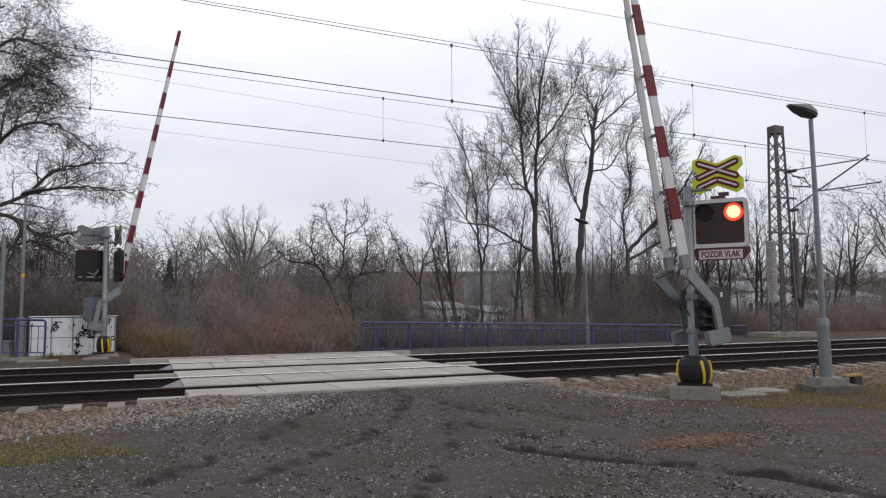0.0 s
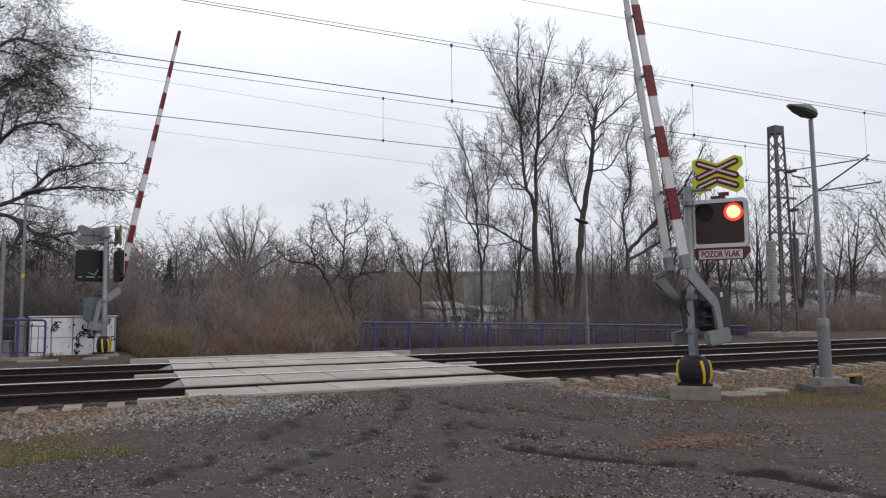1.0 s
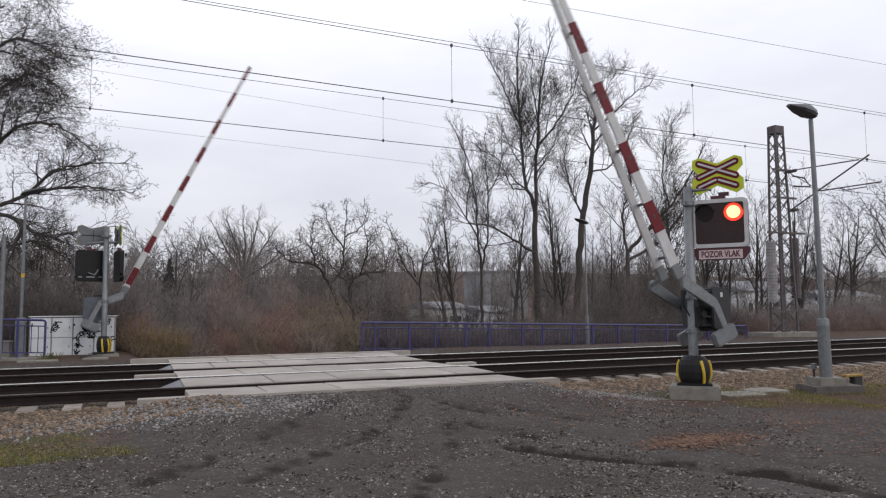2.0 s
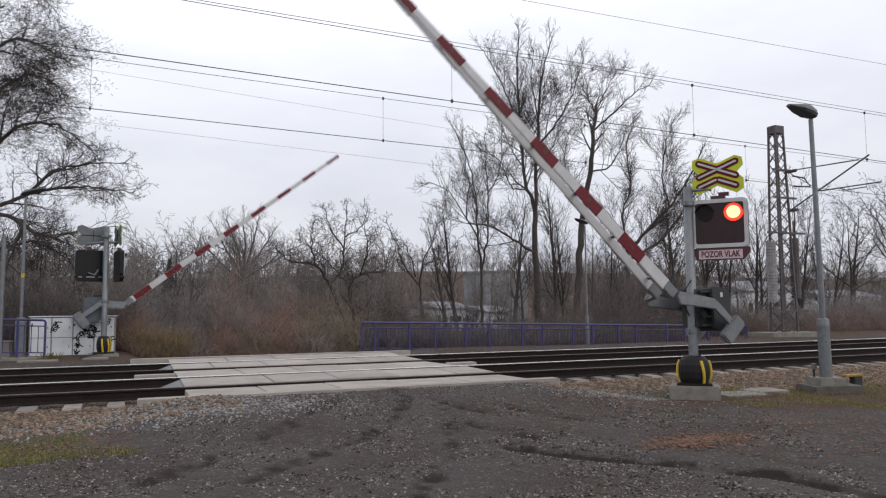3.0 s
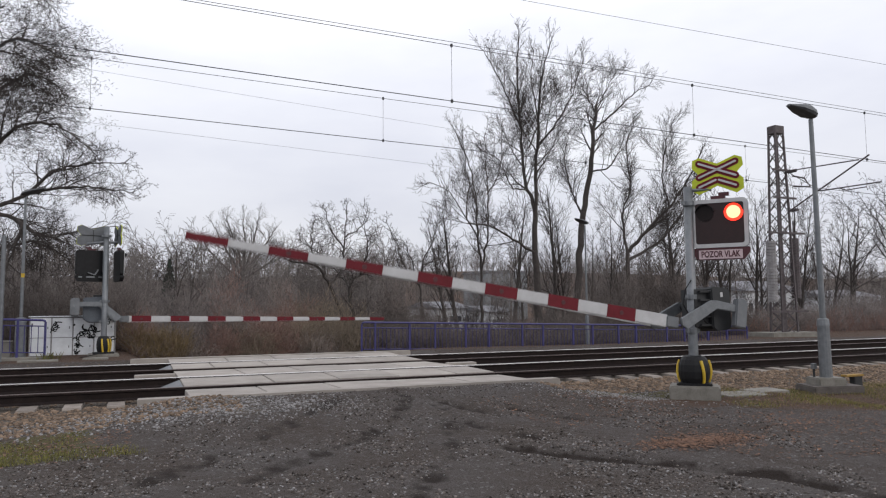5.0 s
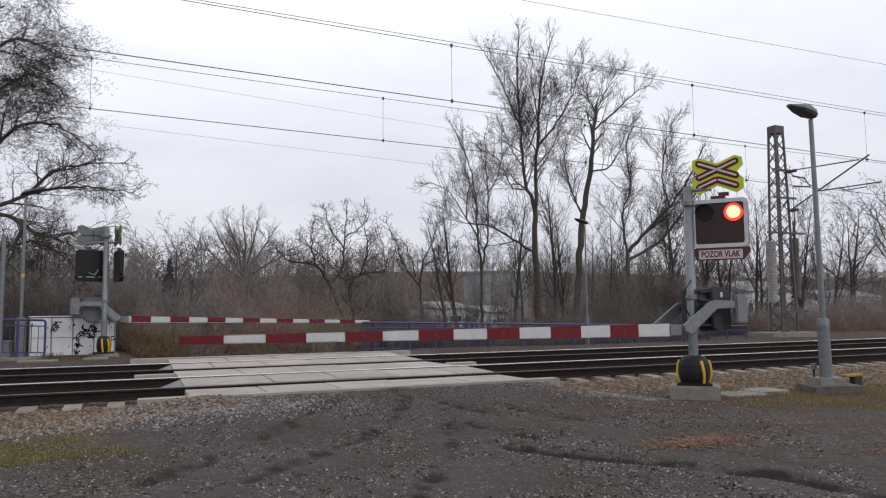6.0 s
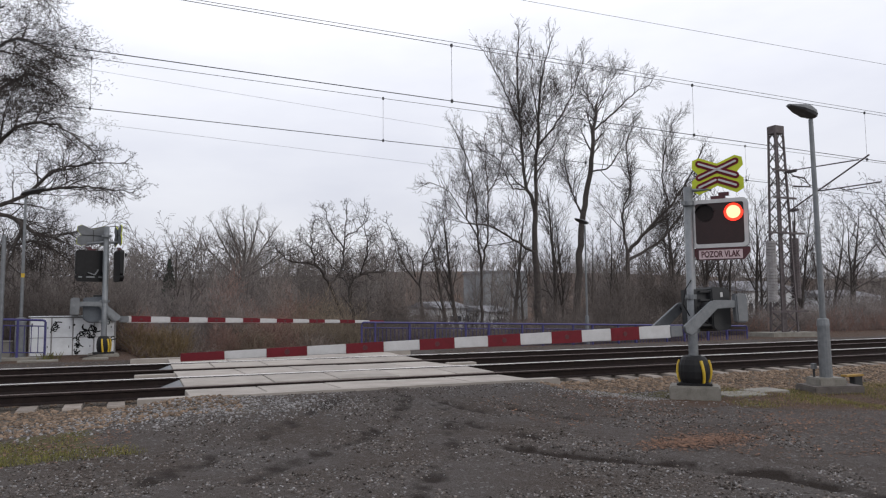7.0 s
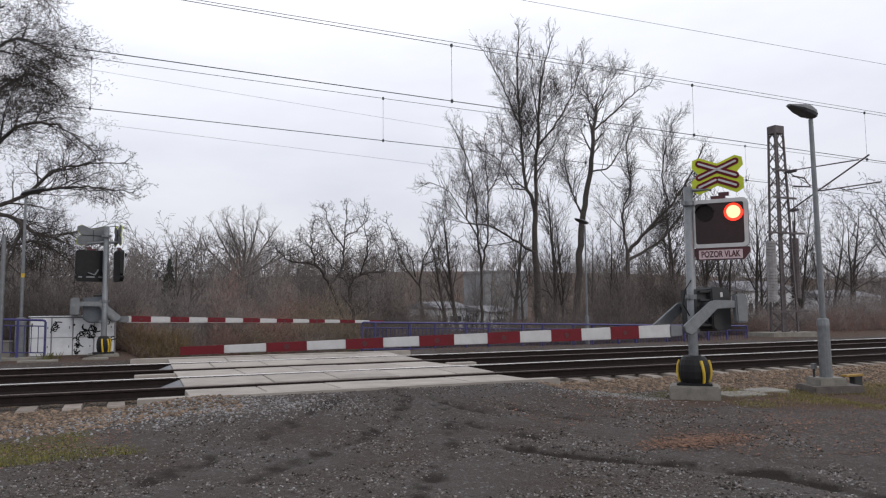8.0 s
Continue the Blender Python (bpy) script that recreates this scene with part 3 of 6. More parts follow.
def light_head(owner, at, turn, under=None):
    """The black signal face with its white border, two lenses with hoods, and the lettered plate below."""
    w, h = 0.45, 0.41
    b = Build()
    plate(rounded(-w, -h, w, h, 0.08), 0.0, 0.10, b)
    head = part("warning_light", b, BLACK, owner, "black two-lamp warning light with a white border", bevel=0.006)
    head.matrix_local = at @ pose(0, 0, 0, 0, 0, turn)
    ring = Build()
    frame_plate(rounded(-w, -h, w, h, 0.08), rounded(-w + 0.065, -h + 0.065, w - 0.065, h - 0.065, 0.04), -0.012, 0.0, ring)
    part("white_border", ring, WHITE, head, "white reflective border")
    face = Build()
    plate(rounded(-w + 0.06, -h + 0.06, w - 0.06, h - 0.06, 0.03), -0.004, 0.002, face)
    part("signal_face", face, SCREEN, head)
    for x in (-LAMP_X, LAMP_X):
        lens, hood = Build(), Build()
        disc(x, LAMP_Z, 0.135, -0.018, -0.002, lens)
        part("lens", lens, DARK_LENS, head, "dark unlit lamp lens")
        n = 14
        for i in range(n + 1):
            a = radians(10 + 160 * i / n)
            for r, y in ((0.145, -0.005), (0.145, -0.09), (0.151, -0.09), (0.151, -0.005)):
                hood.v.append((x + r * math.cos(a), y, LAMP_Z + r * math.sin(a)))
        for i in range(n):
            for s in range(4):
                hood.f.append((i * 4 + s, i * 4 + (s + 1) % 4, i * 4 + 4 + (s + 1) % 4, i * 4 + 4 + s))
        part("hood", hood, BLACK, head, "short black visor over a lamp")
    low = Build()
    plate([(-w - 0.01, -h - 0.005), (-w - 0.01, -h - 0.08), (-w + 0.09, -h - 0.205), (w - 0.09, -h - 0.205), (w + 0.01, -h - 0.08), (w + 0.01, -h - 0.005)], -0.004, 0.10, low)
    part("underframe", low, under or MAROON, head, "dark shaped lower frame")
    sheet = Build()
    plate(rounded(-0.345, -h - 0.19, 0.345, -h - 0.04, 0.012), -0.014, -0.005, sheet)
    part("text_plate", sheet, material("faded_pink_plate", (0.58, 0.46, 0.47), (0.45, 0.34, 0.35), rough=0.5, bump=0.03), head, "pale plate lettered in dark red")
    words("POZOR VLAK", 0.112, MAROON, "lettering", head, pose(0, -0.0175, -h - 0.115, 90, 0, 0) @ Matrix.Diagonal((0.90, 1.28, 1, 1)))
    cap = Build()
    cap.box((-0.13, 0.0, h), (0.10, 0.08, h + 0.055))
    cap.box((0.0, 0.0, h + 0.05), (0.16, 0.07, h + 0.11))
    part("bell_housing", cap, MAROON, head, "small dark red bell housing")
    return head


LAMP_X, LAMP_Z = 0.228, 0.175


def build_boom(owner, length, off, tail=0.0, stripe=0.523):
    """The striped beam pair with cranked arms and counterweights; it turns about its y axis at the shaft."""
    root = length - stripe * (int(length / stripe) - 1) - 0.09
    spread = 0.36

    def leg(t, side):
        """A point on the beam's middle line."""
        x = root + t * (length - root)
        return Vector((x, spread if side > 0 else -0.04 + (spread - 0.03) * t, off))

    front = Build()
    for side, w in ((1, 0.05),):
        a, b = leg(0, side), leg(1, side)
        n = len(front.v)
        for p, hh, ww in ((a, 0.102, 0.020), (b, 0.047, 0.014)):
            for i, j in ((-1, -1), (1, -1), (1, 1), (-1, 1)):
                front.v.append((p.x, p.y + i * ww, p.z + j * hh))
        front.f += [tuple(n + i for i in q) for q in ((0, 1, 2, 3), (7, 6, 5, 4), (0, 4, 5, 1), (1, 5, 6, 2), (2, 6, 7, 3), (3, 7, 4, 0))]
    boom = part("boom", front, WHITE, owner, "red and white striped barrier boom", bevel=0.008)
    rear = Build()
    a, b = leg(0, -1), leg(0.97, -1)
    for p, hh, ww in ((a, 0.082, 0.018), (b, 0.038, 0.012)):
        for i, j in ((-1, -1), (1, -1), (1, 1), (-1, 1)):
            rear.v.append((p.x, p.y + i * ww, p.z + j * hh))
    rear.f += [(0, 1, 2, 3), (7, 6, 5, 4), (0, 4, 5, 1), (1, 5, 6, 2), (2, 6, 7, 3), (3, 7, 4, 0)]
    part("rear_beam", rear, WHITE, boom, "white second beam of the boom", bevel=0.006)
    # red reflective sleeves, front and rear
    for k in range(0, int(length / stripe) - 1, 2):
        for side in (1, -1):
            s = Build()
            for x in (length - (k + 1) * stripe, length - k * stripe):
                t = (x - root) / (length - root)
                p = leg(t, side)
                hh = (0.102 + (0.047 - 0.102) * t if side > 0 else 0.082 + (0.038 - 0.082) * t) + 0.004
                y0, y1 = (p.y + 0.023, p.y - 0.012) if side > 0 else (p.y - 0.021, p.y - 0.008)
                for yy, zz in ((y0, -hh), (y0, hh), (y1, hh), (y1, -hh)):
                    s.v.append((x, yy, off + zz))
            s.f += [(0, 1, 2, 3), (7, 6, 5, 4), (0, 4, 5, 1), (1, 5, 6, 2), (2, 6, 7, 3), (3, 7, 4, 0)]
            ob = part("red_sleeve", s, RED, boom)
            if k > 0:
                p = leg((length - (k + 0.5) * stripe - root) / (length - root), side)
                d = Build()
                disc(p.x, p.z, 0.035, -0.029, -0.021, d, 12)
                dot = part("reflector_spot", d, DARK_RED, boom, "dark round reflector")
                dot.matrix_local = pose(0, p.y, 0) if side < 0 else pose(2 * p.x, p.y, 0, 0, 0, 180)
    for t in (0.02, 0.15, 0.28, 0.42, 0.56, 0.7):
        r = Build()
        a, b = leg(t, 1), leg(t, -1)
        r.beam(a + Vector((0, -0.03, 0.05)), b + Vector((0, 0.03, 0.05)), 0.05, 0.03)
        part("spacer", r, GALV, boom, "short grey spacer between the beams")
    # root clamps, cranked arms, counterweights
    for side in (1, -1):
        c = Build()
        p = leg(0, side)
        c.box((root - 0.22, p.y - 0.036, off - 0.09), (root + 0.02, p.y + 0.036, off + 0.085))
        if side < 0:
            bar = Build()
            bar.beam((root - 0.2, p.y, off), (root - 0.3, -spread - 0.06, off), 0.06, 0.06)
            part("link_bar", bar, GREY_PAINT, boom, "short grey bar to the rear arm")
        part("root_clamp", c, GREY_PAINT, boom, "grey clamp at the root of the boom", bevel=0.012)
        arm = Build()
        y = side * (spread + 0.06)
        out = [(root - 0.24, off - 0.03), (root - 0.22, off + 0.07), (0.09, 0.065), (-0.02, 0.08), (-0.42 - tail, 0.068), (-0.42 - tail, -0.055), (-0.03, -0.06), (root - 0.36, off - 0.085)]
        plate(out, y - 0.028, y + 0.028, arm)
        a_ob = part("cranked_arm", arm, GALV, boom, "grey cranked steel arm", bevel=0.01)
        wgt = Build()
        plate([(x - tail, z) for x, z in ((-0.40, 0.17), (-0.60, 0.18), (-0.64, 0.13), (-0.64, -0.27), (-0.60, -0.31), (-0.40, -0.30))], y - 0.06, y + 0.06, wgt)
        part("counterweight", wgt, GREY_PAINT, boom, "grey block counterweight", bevel=0.02)
        bolt = Build()
        disc(-0.55 - tail, -0.05, 0.03, y - 0.072, y - 0.05, bolt, 12)
        disc(0.0, 0.0, 0.06, y - 0.05, y - 0.03, bolt, 12)
        part("bolt", bolt, GALV, boom)
    shaft = Build()
    shaft.tube([(0, -spread - 0.08, 0), (0, spread + 0.08, 0)], 0.06, 12)
    part("shaft", shaft, DARK_GREY, boom, "dark steel shaft")
    return boom


def build_barrier(name, pivot, along, up, post_at, ground, length, off, post_top, foot_turn, drive_shape, drive_paint, girth=1.0, tail=0.0, stripe=0.523):
    """A crossing barrier: base, shrouded foot, post, drive, boom, warning light and cross sign."""
    own = thing(name, pose(post_at.x, post_at.y, ground), "grey steel level crossing barrier with warning light and striped boom", "crossing barrier", "crossing barriers")
    inv = own.matrix_world.inverted()
    h = post_top - ground
    b = Build()
    b.box((-0.40, -0.30, -0.1), (0.40, 0.30, 0.15), pose(0, 0, 0, 0, 0, foot_turn))
    part("concrete_base", b, OLD_CONCRETE, own, "weathered concrete foundation block", bevel=0.025)
    shroud = Build()
    shroud.tube([(0, 0, 0.16), (0, 0, 0.19), (0, 0, 0.27), (0, 0, 0.38), (0, 0, 0.49), (0, 0, 0.57), (0, 0, 0.62), (0, 0, 0.64)], [r * girth for r in (0.20, 0.215, 0.245, 0.257, 0.247, 0.22, 0.18, 0.12)], 18)
    sh = part("foot_shroud", shroud, BLACK, own, "black ribbed cable shroud with yellow bars")
    foot = Build()
    foot.box((-0.28, -0.23, 0.15), (0.28, 0.23, 0.19), pose(0, 0, 0, 0, 0, foot_turn))
    part("foot_plate", foot, BLACK, own, bevel=0.01)
    for a in (8, 48, 118, 188, 313):
        y = Build()
        w = radians(a - 50)
        pts = []
        for z, r in ((0.2, 0.225), (0.28, 0.252), (0.38, 0.266), (0.48, 0.255), (0.56, 0.228)):
            ww = w + (z - 0.36) * 0.55 * (-1)
            pts.append((r * girth * math.cos(ww), r * girth * math.sin(ww), z))
        y.tube(pts, 0.026, 6)
        part("yellow_bar", y, YELLOW, sh, "yellow protective bar")
    post = Build()
    post.tube([(0, 0, 0.15), (0, 0, 0.62), (0, 0, h)], [0.080, 0.078, 0.073], 16)
    part("post", post, GALV, own, "round galvanised steel post", smooth=True)
    for z in (1.05, 1.62, h - 0.28):
        ring = Build()
        ring.tube([(0, 0, z - 0.04), (0, 0, z + 0.04)], 0.098, 14)
        ring.box((-0.13, -0.03, z - 0.03), (0.13, 0.03, z + 0.03))
        part("clamp", ring, GALV, own, "steel pipe clamp")
    # drive housing on the shaft
    turn = Matrix((along, up.cross(along), up)).transposed().to_4x4()
    m = inv @ Matrix.Translation(pivot) @ turn
    box = Build()
    plate(drive_shape, -0.24, 0.24, box)
    drive = part("drive_housing", box, drive_paint, own, "painted steel drive housing", bevel=0.02)
    drive.matrix_local = m
    fins = Build()
    fins.box((-0.17, -0.2, -0.36), (0.17, 0.14, 0.28))
    part("mounting_block", fins, DARK_GREY, drive, "dark mounting block behind the post")
    for i in range(5):
        fin = Build()
        fin.box((-0.16, 0.14, -0.34 + 0.14 * i), (0.10, 0.2, -0.31 + 0.14 * i))
        part("rib", fin, DARK_GREY, drive)
    tag = Build()
    tag.box((-0.33, 0.242, 0.14), (-0.28, 0.247, 0.22))
    part("label_plate", tag, WHITE, drive, "small pale label")
    boom = build_boom(own, length, off, tail, stripe)
    return own, boom, inv, turn


NEAR = dict(pivot=Vector((8.82, 9.36, 1.295)), along=Vector((-1, 0.035, 0)).normalized(), up=Vector((0, 0.034, 1)).normalized())
REAR = dict(pivot=Vector((-0.974, 22.76, 1.462)), along=Vector((1, 0.075, 0)).normalized(), up=Vector((0, 0.038, 1)).normalized())
# the fitted line is the face of the beam nearest the road user, so the shaft's middle lies behind it
near_pivot = NEAR["pivot"] + Vector((0, 0.36, 0))
rear_pivot = REAR["pivot"] + Vector((0, 0.36, 0))
near, near_boom, near_inv, near_turn = build_barrier("crossing_barrier", near_pivot, NEAR["along"], NEAR["up"], Vector((8.66, 9.68, 0)), -0.17, 8.30, -0.394, 3.32, -42, [(-0.46, 0.29), (-0.14, 0.32), (-0.10, 0.27), (-0.10, -0.38), (-0.18, -0.43), (-0.44, -0.41), (-0.50, -0.34), (-0.50, 0.24)], DARK_GREY)
rear, rear_boom, rear_inv, rear_turn = build_barrier("crossing_barrier", rear_pivot, REAR["along"], REAR["up"], Vector((-0.82, 22.7, 0)), -0.05, 8.965, -0.395, 3.7, 4, [(-0.42, 0.20), (0.14, 0.24), (0.17, 0.20), (0.17, -0.42), (0.10, -0.50), (-0.28, -0.50), (-0.42, -0.38)], SLATE, 0.72, 0.11, 0.540)
near_cross = cross_sign(near, pose(0.35, -0.33, 3.68), -50)
near_cross.scale = (0.79, 1, 0.86)
near_head = light_head(near, pose(0.33, -0.36, 2.85), -52)
bracket = Build()
bracket.tube([(0, 0, 3.44), (0.10, -0.05, 3.44), (0.30, -0.24, 3.44)], 0.03, 8)
part("bracket", bracket, GALV, near, "steel pipe bracket")
cross_sign(rear, pose(-0.36, 0.25, 3.50), 192).scale = (0.82, 1, 0.82)
rear_head = light_head(rear, pose(-0.41, 0.2, 2.71), 198, BLACK)
rear_head.scale = (0.90, 1, 0.87)
cross_sign(rear, pose(0.30, 0.1, 3.50), 104).scale = (0.82, 1, 0.82)
light_head(rear, pose(0.38, 0.1, 2.71), 104, BLACK).scale = (0.9, 1, 0.87)
# fittings on the back of the warning light
for a, c, w in (((-0.36, 0.13, -0.30), (-0.36, 0.13, 0.38), 0.06), ((-0.10, 0.13, -0.40), (0.10, 0.13, -0.32), 0.03), ((-0.10, 0.13, -0.40), (-0.20, 0.13, -0.22), 0.03)):
    b = Build()
    b.beam(a, c, 0.06, w)
    part("back_strut", b, GALV, rear_head, "pale steel strut on the back")
for x, w in ((0.32, 0.05), (0.02, 0.12), (-0.28, 0.06)):
    b = Build()
    b.box((x - w, 0.08, -0.49), (x + w, 0.13, -0.44))
    part("back_tag", b, GALV, rear_head, "pale steel tag under the housing")
for x0, z0 in ((0.40, 0.22), (0.40, -0.20)):
    b = Build()
    b.tube([(-x0, 0.10, z0), (-x0, 0.15, z0)], 0.03, 8)
    part("back_bolt", b, GALV, rear_head)
bracket = Build()
bracket.tube([(0, 0, 3.3), (-0.5, 0.16, 3.25)], 0.04, 8)
part("bracket", bracket, GALV, rear, "steel pipe bracket")
bracket = Build()
bracket.tube([(0, 0, 3.3), (0.30, 0.06, 3.3)], 0.04, 8)
part("bracket", bracket, GALV, rear, "steel pipe bracket")

cable = Build()
cable.tube([(0.06, -0.06, 1.5), (0.02, -0.16, 1.36), (0.10, -0.2, 1.2), (0.22, -0.14, 1.16), (0.32, -0.05, 1.2)], 0.012, 6)
part("cable", cable, BLACK, near, "black cable loop")
cable = Build()
cable.tube([(-0.05, -0.06, 1.9), (-0.16, -0.04, 1.75), (-0.2, -0.02, 1.5), (-0.1, -0.05, 1.3)], 0.012, 6)
part("cable", cable, BLACK, near, "black cable loop")
cable = Build()
cable.tube([(0.1, -0.25, 0.2), (-0.3, -0.4, 0.13), (-0.6, -0.5, 0.06), (-0.8, -0.5, 0.02)], 0.014, 6)
part("cable", cable, BLACK, rear, "black cable trailing over the base")

lit = Build()
for ring_r, ring_y in ((0.110, -0.024), (0.108, -0.045), (0.088, -0.068), (0.052, -0.080), (0.004, -0.084)):
    lit.v += [(ring_r * math.cos(2 * math.pi * i / 24), ring_y, ring_r * math.sin(2 * math.pi * i / 24)) for i in range(24)]
for j in range(4):
    lit.f += [(j * 24 + i, j * 24 + (i + 1) % 24, (j + 1) * 24 + (i + 1) % 24, (j + 1) * 24 + i) for i in range(24)]
lit.f += [tuple(range(23, -1, -1)), tuple(96 + i for i in range(24))]
lit_lamp = part("lit_lamp", lit, LIT, near, "bright red lit signal lamp")
# the red glow seen round the lamp, added as an emissive disc
halo = Build()
disc(0, 0, 0.150, -0.034, -0.019, halo)
part("lamp_halo", halo, HALO, lit_lamp, "red halo round the lamp, made as a glowing disc")
LAMP_SEAT = near_head.matrix_local.copy()


# ---------------------------------------------------------------- lamps, mast, wires
def street_lamp(x, y, z, height, r, tilt, head_turn, thick, flat=1.0):
    own = thing("street_lamp", pose(x, y, z, tilt[0], tilt[1], 0), "slim grey steel street lamp with flat head", "street lamp", "street lamps")
    b = Build()
    b.tube([(0, 0, 0), (0, 0, 1.05)], [thick, thick * 0.93], 14)
    part("pole_sleeve", b, GALV, own, "thicker lower sleeve of the pole", smooth=False)
    b = Build()
    b.tube([(0, 0, 1.0), (0, 0, 1.12), (0, 0, 1.14), (0, 0, height)], [thick * 1.03, thick * 0.9, r, r * 0.75], 12)
    part("pole", b, GALV, own, "tapered grey pole")
    m = pose(0, 0, height - 0.03, 0, 0, head_turn)
    b = Build()
    rings = ((0.12, 0.06, 0.06), (0.05, 0.13, 0.14), (-0.10, 0.17, 0.17), (-0.32, 0.16, 0.10), (-0.56, 0.06, 0.03))
    for x0, w, hh in rings:
        hh *= flat
        for a in range(10):
            q = 2 * math.pi * a / 10
            zz = math.sin(q) * hh
            b.v.append(tuple(m @ Vector((x0, math.cos(q) * w, 0.13 + 0.22 * (-x0) + (zz if zz > 0 else zz * 0.55)))))
    for i in range(len(rings) - 1):
        for a in range(10):
            b.f.append((i * 10 + a, i * 10 + (a + 1) % 10, i * 10 + 10 + (a + 1) % 10, i * 10 + 10 + a))
    b.f.append(tuple(range(9, -1, -1)))
    b.f.append(tuple((len(rings) - 1) * 10 + a for a in range(10)))
    part("lamp_head", b, LAMP_GREY, own, "flat grey lamp head")
    return own


lamp = street_lamp(11.95, 9.85, -0.09, 4.95, 0.055, (0, -0.8), 0, 0.115)
b = Build()
b.box((-0.27, -0.24, -0.12), (0.25, 0.24, 0.04), pose(0, 0, 0, 0, 0, -20))
part("concrete_base", b, OLD_CONCRETE, lamp, "square concrete foot", bevel=0.02)
b = Build()
b.box((-0.42, -0.34, -0.25), (0.52, 0.36, -0.10), pose(0, 0, 0, 0, 0, -20))
part("lower_slab", b, material("dark_wet_concrete", (0.12, 0.105, 0.095), (0.06, 0.05, 0.045), rough=0.9), lamp, "dark weathered concrete slab", bevel=0.02)
b = Build()
b.tube([(0, 0, -0.3), (0, 0, 0.26)], 0.022, 8)
marker = part("marker_post", b, DARK_GREY, None)
marker.matrix_world = pose(11.78, 9.97, -0.10)
b = Build()
b.box((-0.045, -0.03, 0.2), (0.045, 0.03, 0.3))
part("cap", b, GALV, marker, "pale cap of the post")
tagged(marker, "short dark marker post beside the lamp", "post")
left_lamp = street_lamp(-2.86, 22.6, 0.0, 4.42, 0.045, (0, 0), 150, 0.14, 0.55)
band = Build()
band.tube([(0, 0, 2.22), (0, 0, 2.33)], 0.044, 12)
part("sticker_band", band, YELLOW, left_lamp, "yellow sticker round the pole")
box = Build()
box.box((-0.2, -0.15, -0.05), (0.2, 0.15, 0.42))
box.box((-0.22, -0.17, 0.42), (0.22, 0.17, 0.46))
utility = part("utility_box", box, OLD_CONCRETE, None, bevel=0.01)
utility.matrix_world = pose(-3.28, 22.75, 0.05)
tagged(utility, "small pale grey utility box behind the railing", "utility box")
street_lamp(15.1, 22.3, -0.15, 4.42, 0.038, (0, 0), 20, 0.075, 0.5)

b = Build()
b.tube([(0, 0, -0.1), (0, 0, 3.2)], 0.05, 10)
post = part("metal_post", b, GALV, None)
post.matrix_world = pose(-3.17, 21.5, 0.05)
tagged(post, "plain grey steel post beside the railing", "post")


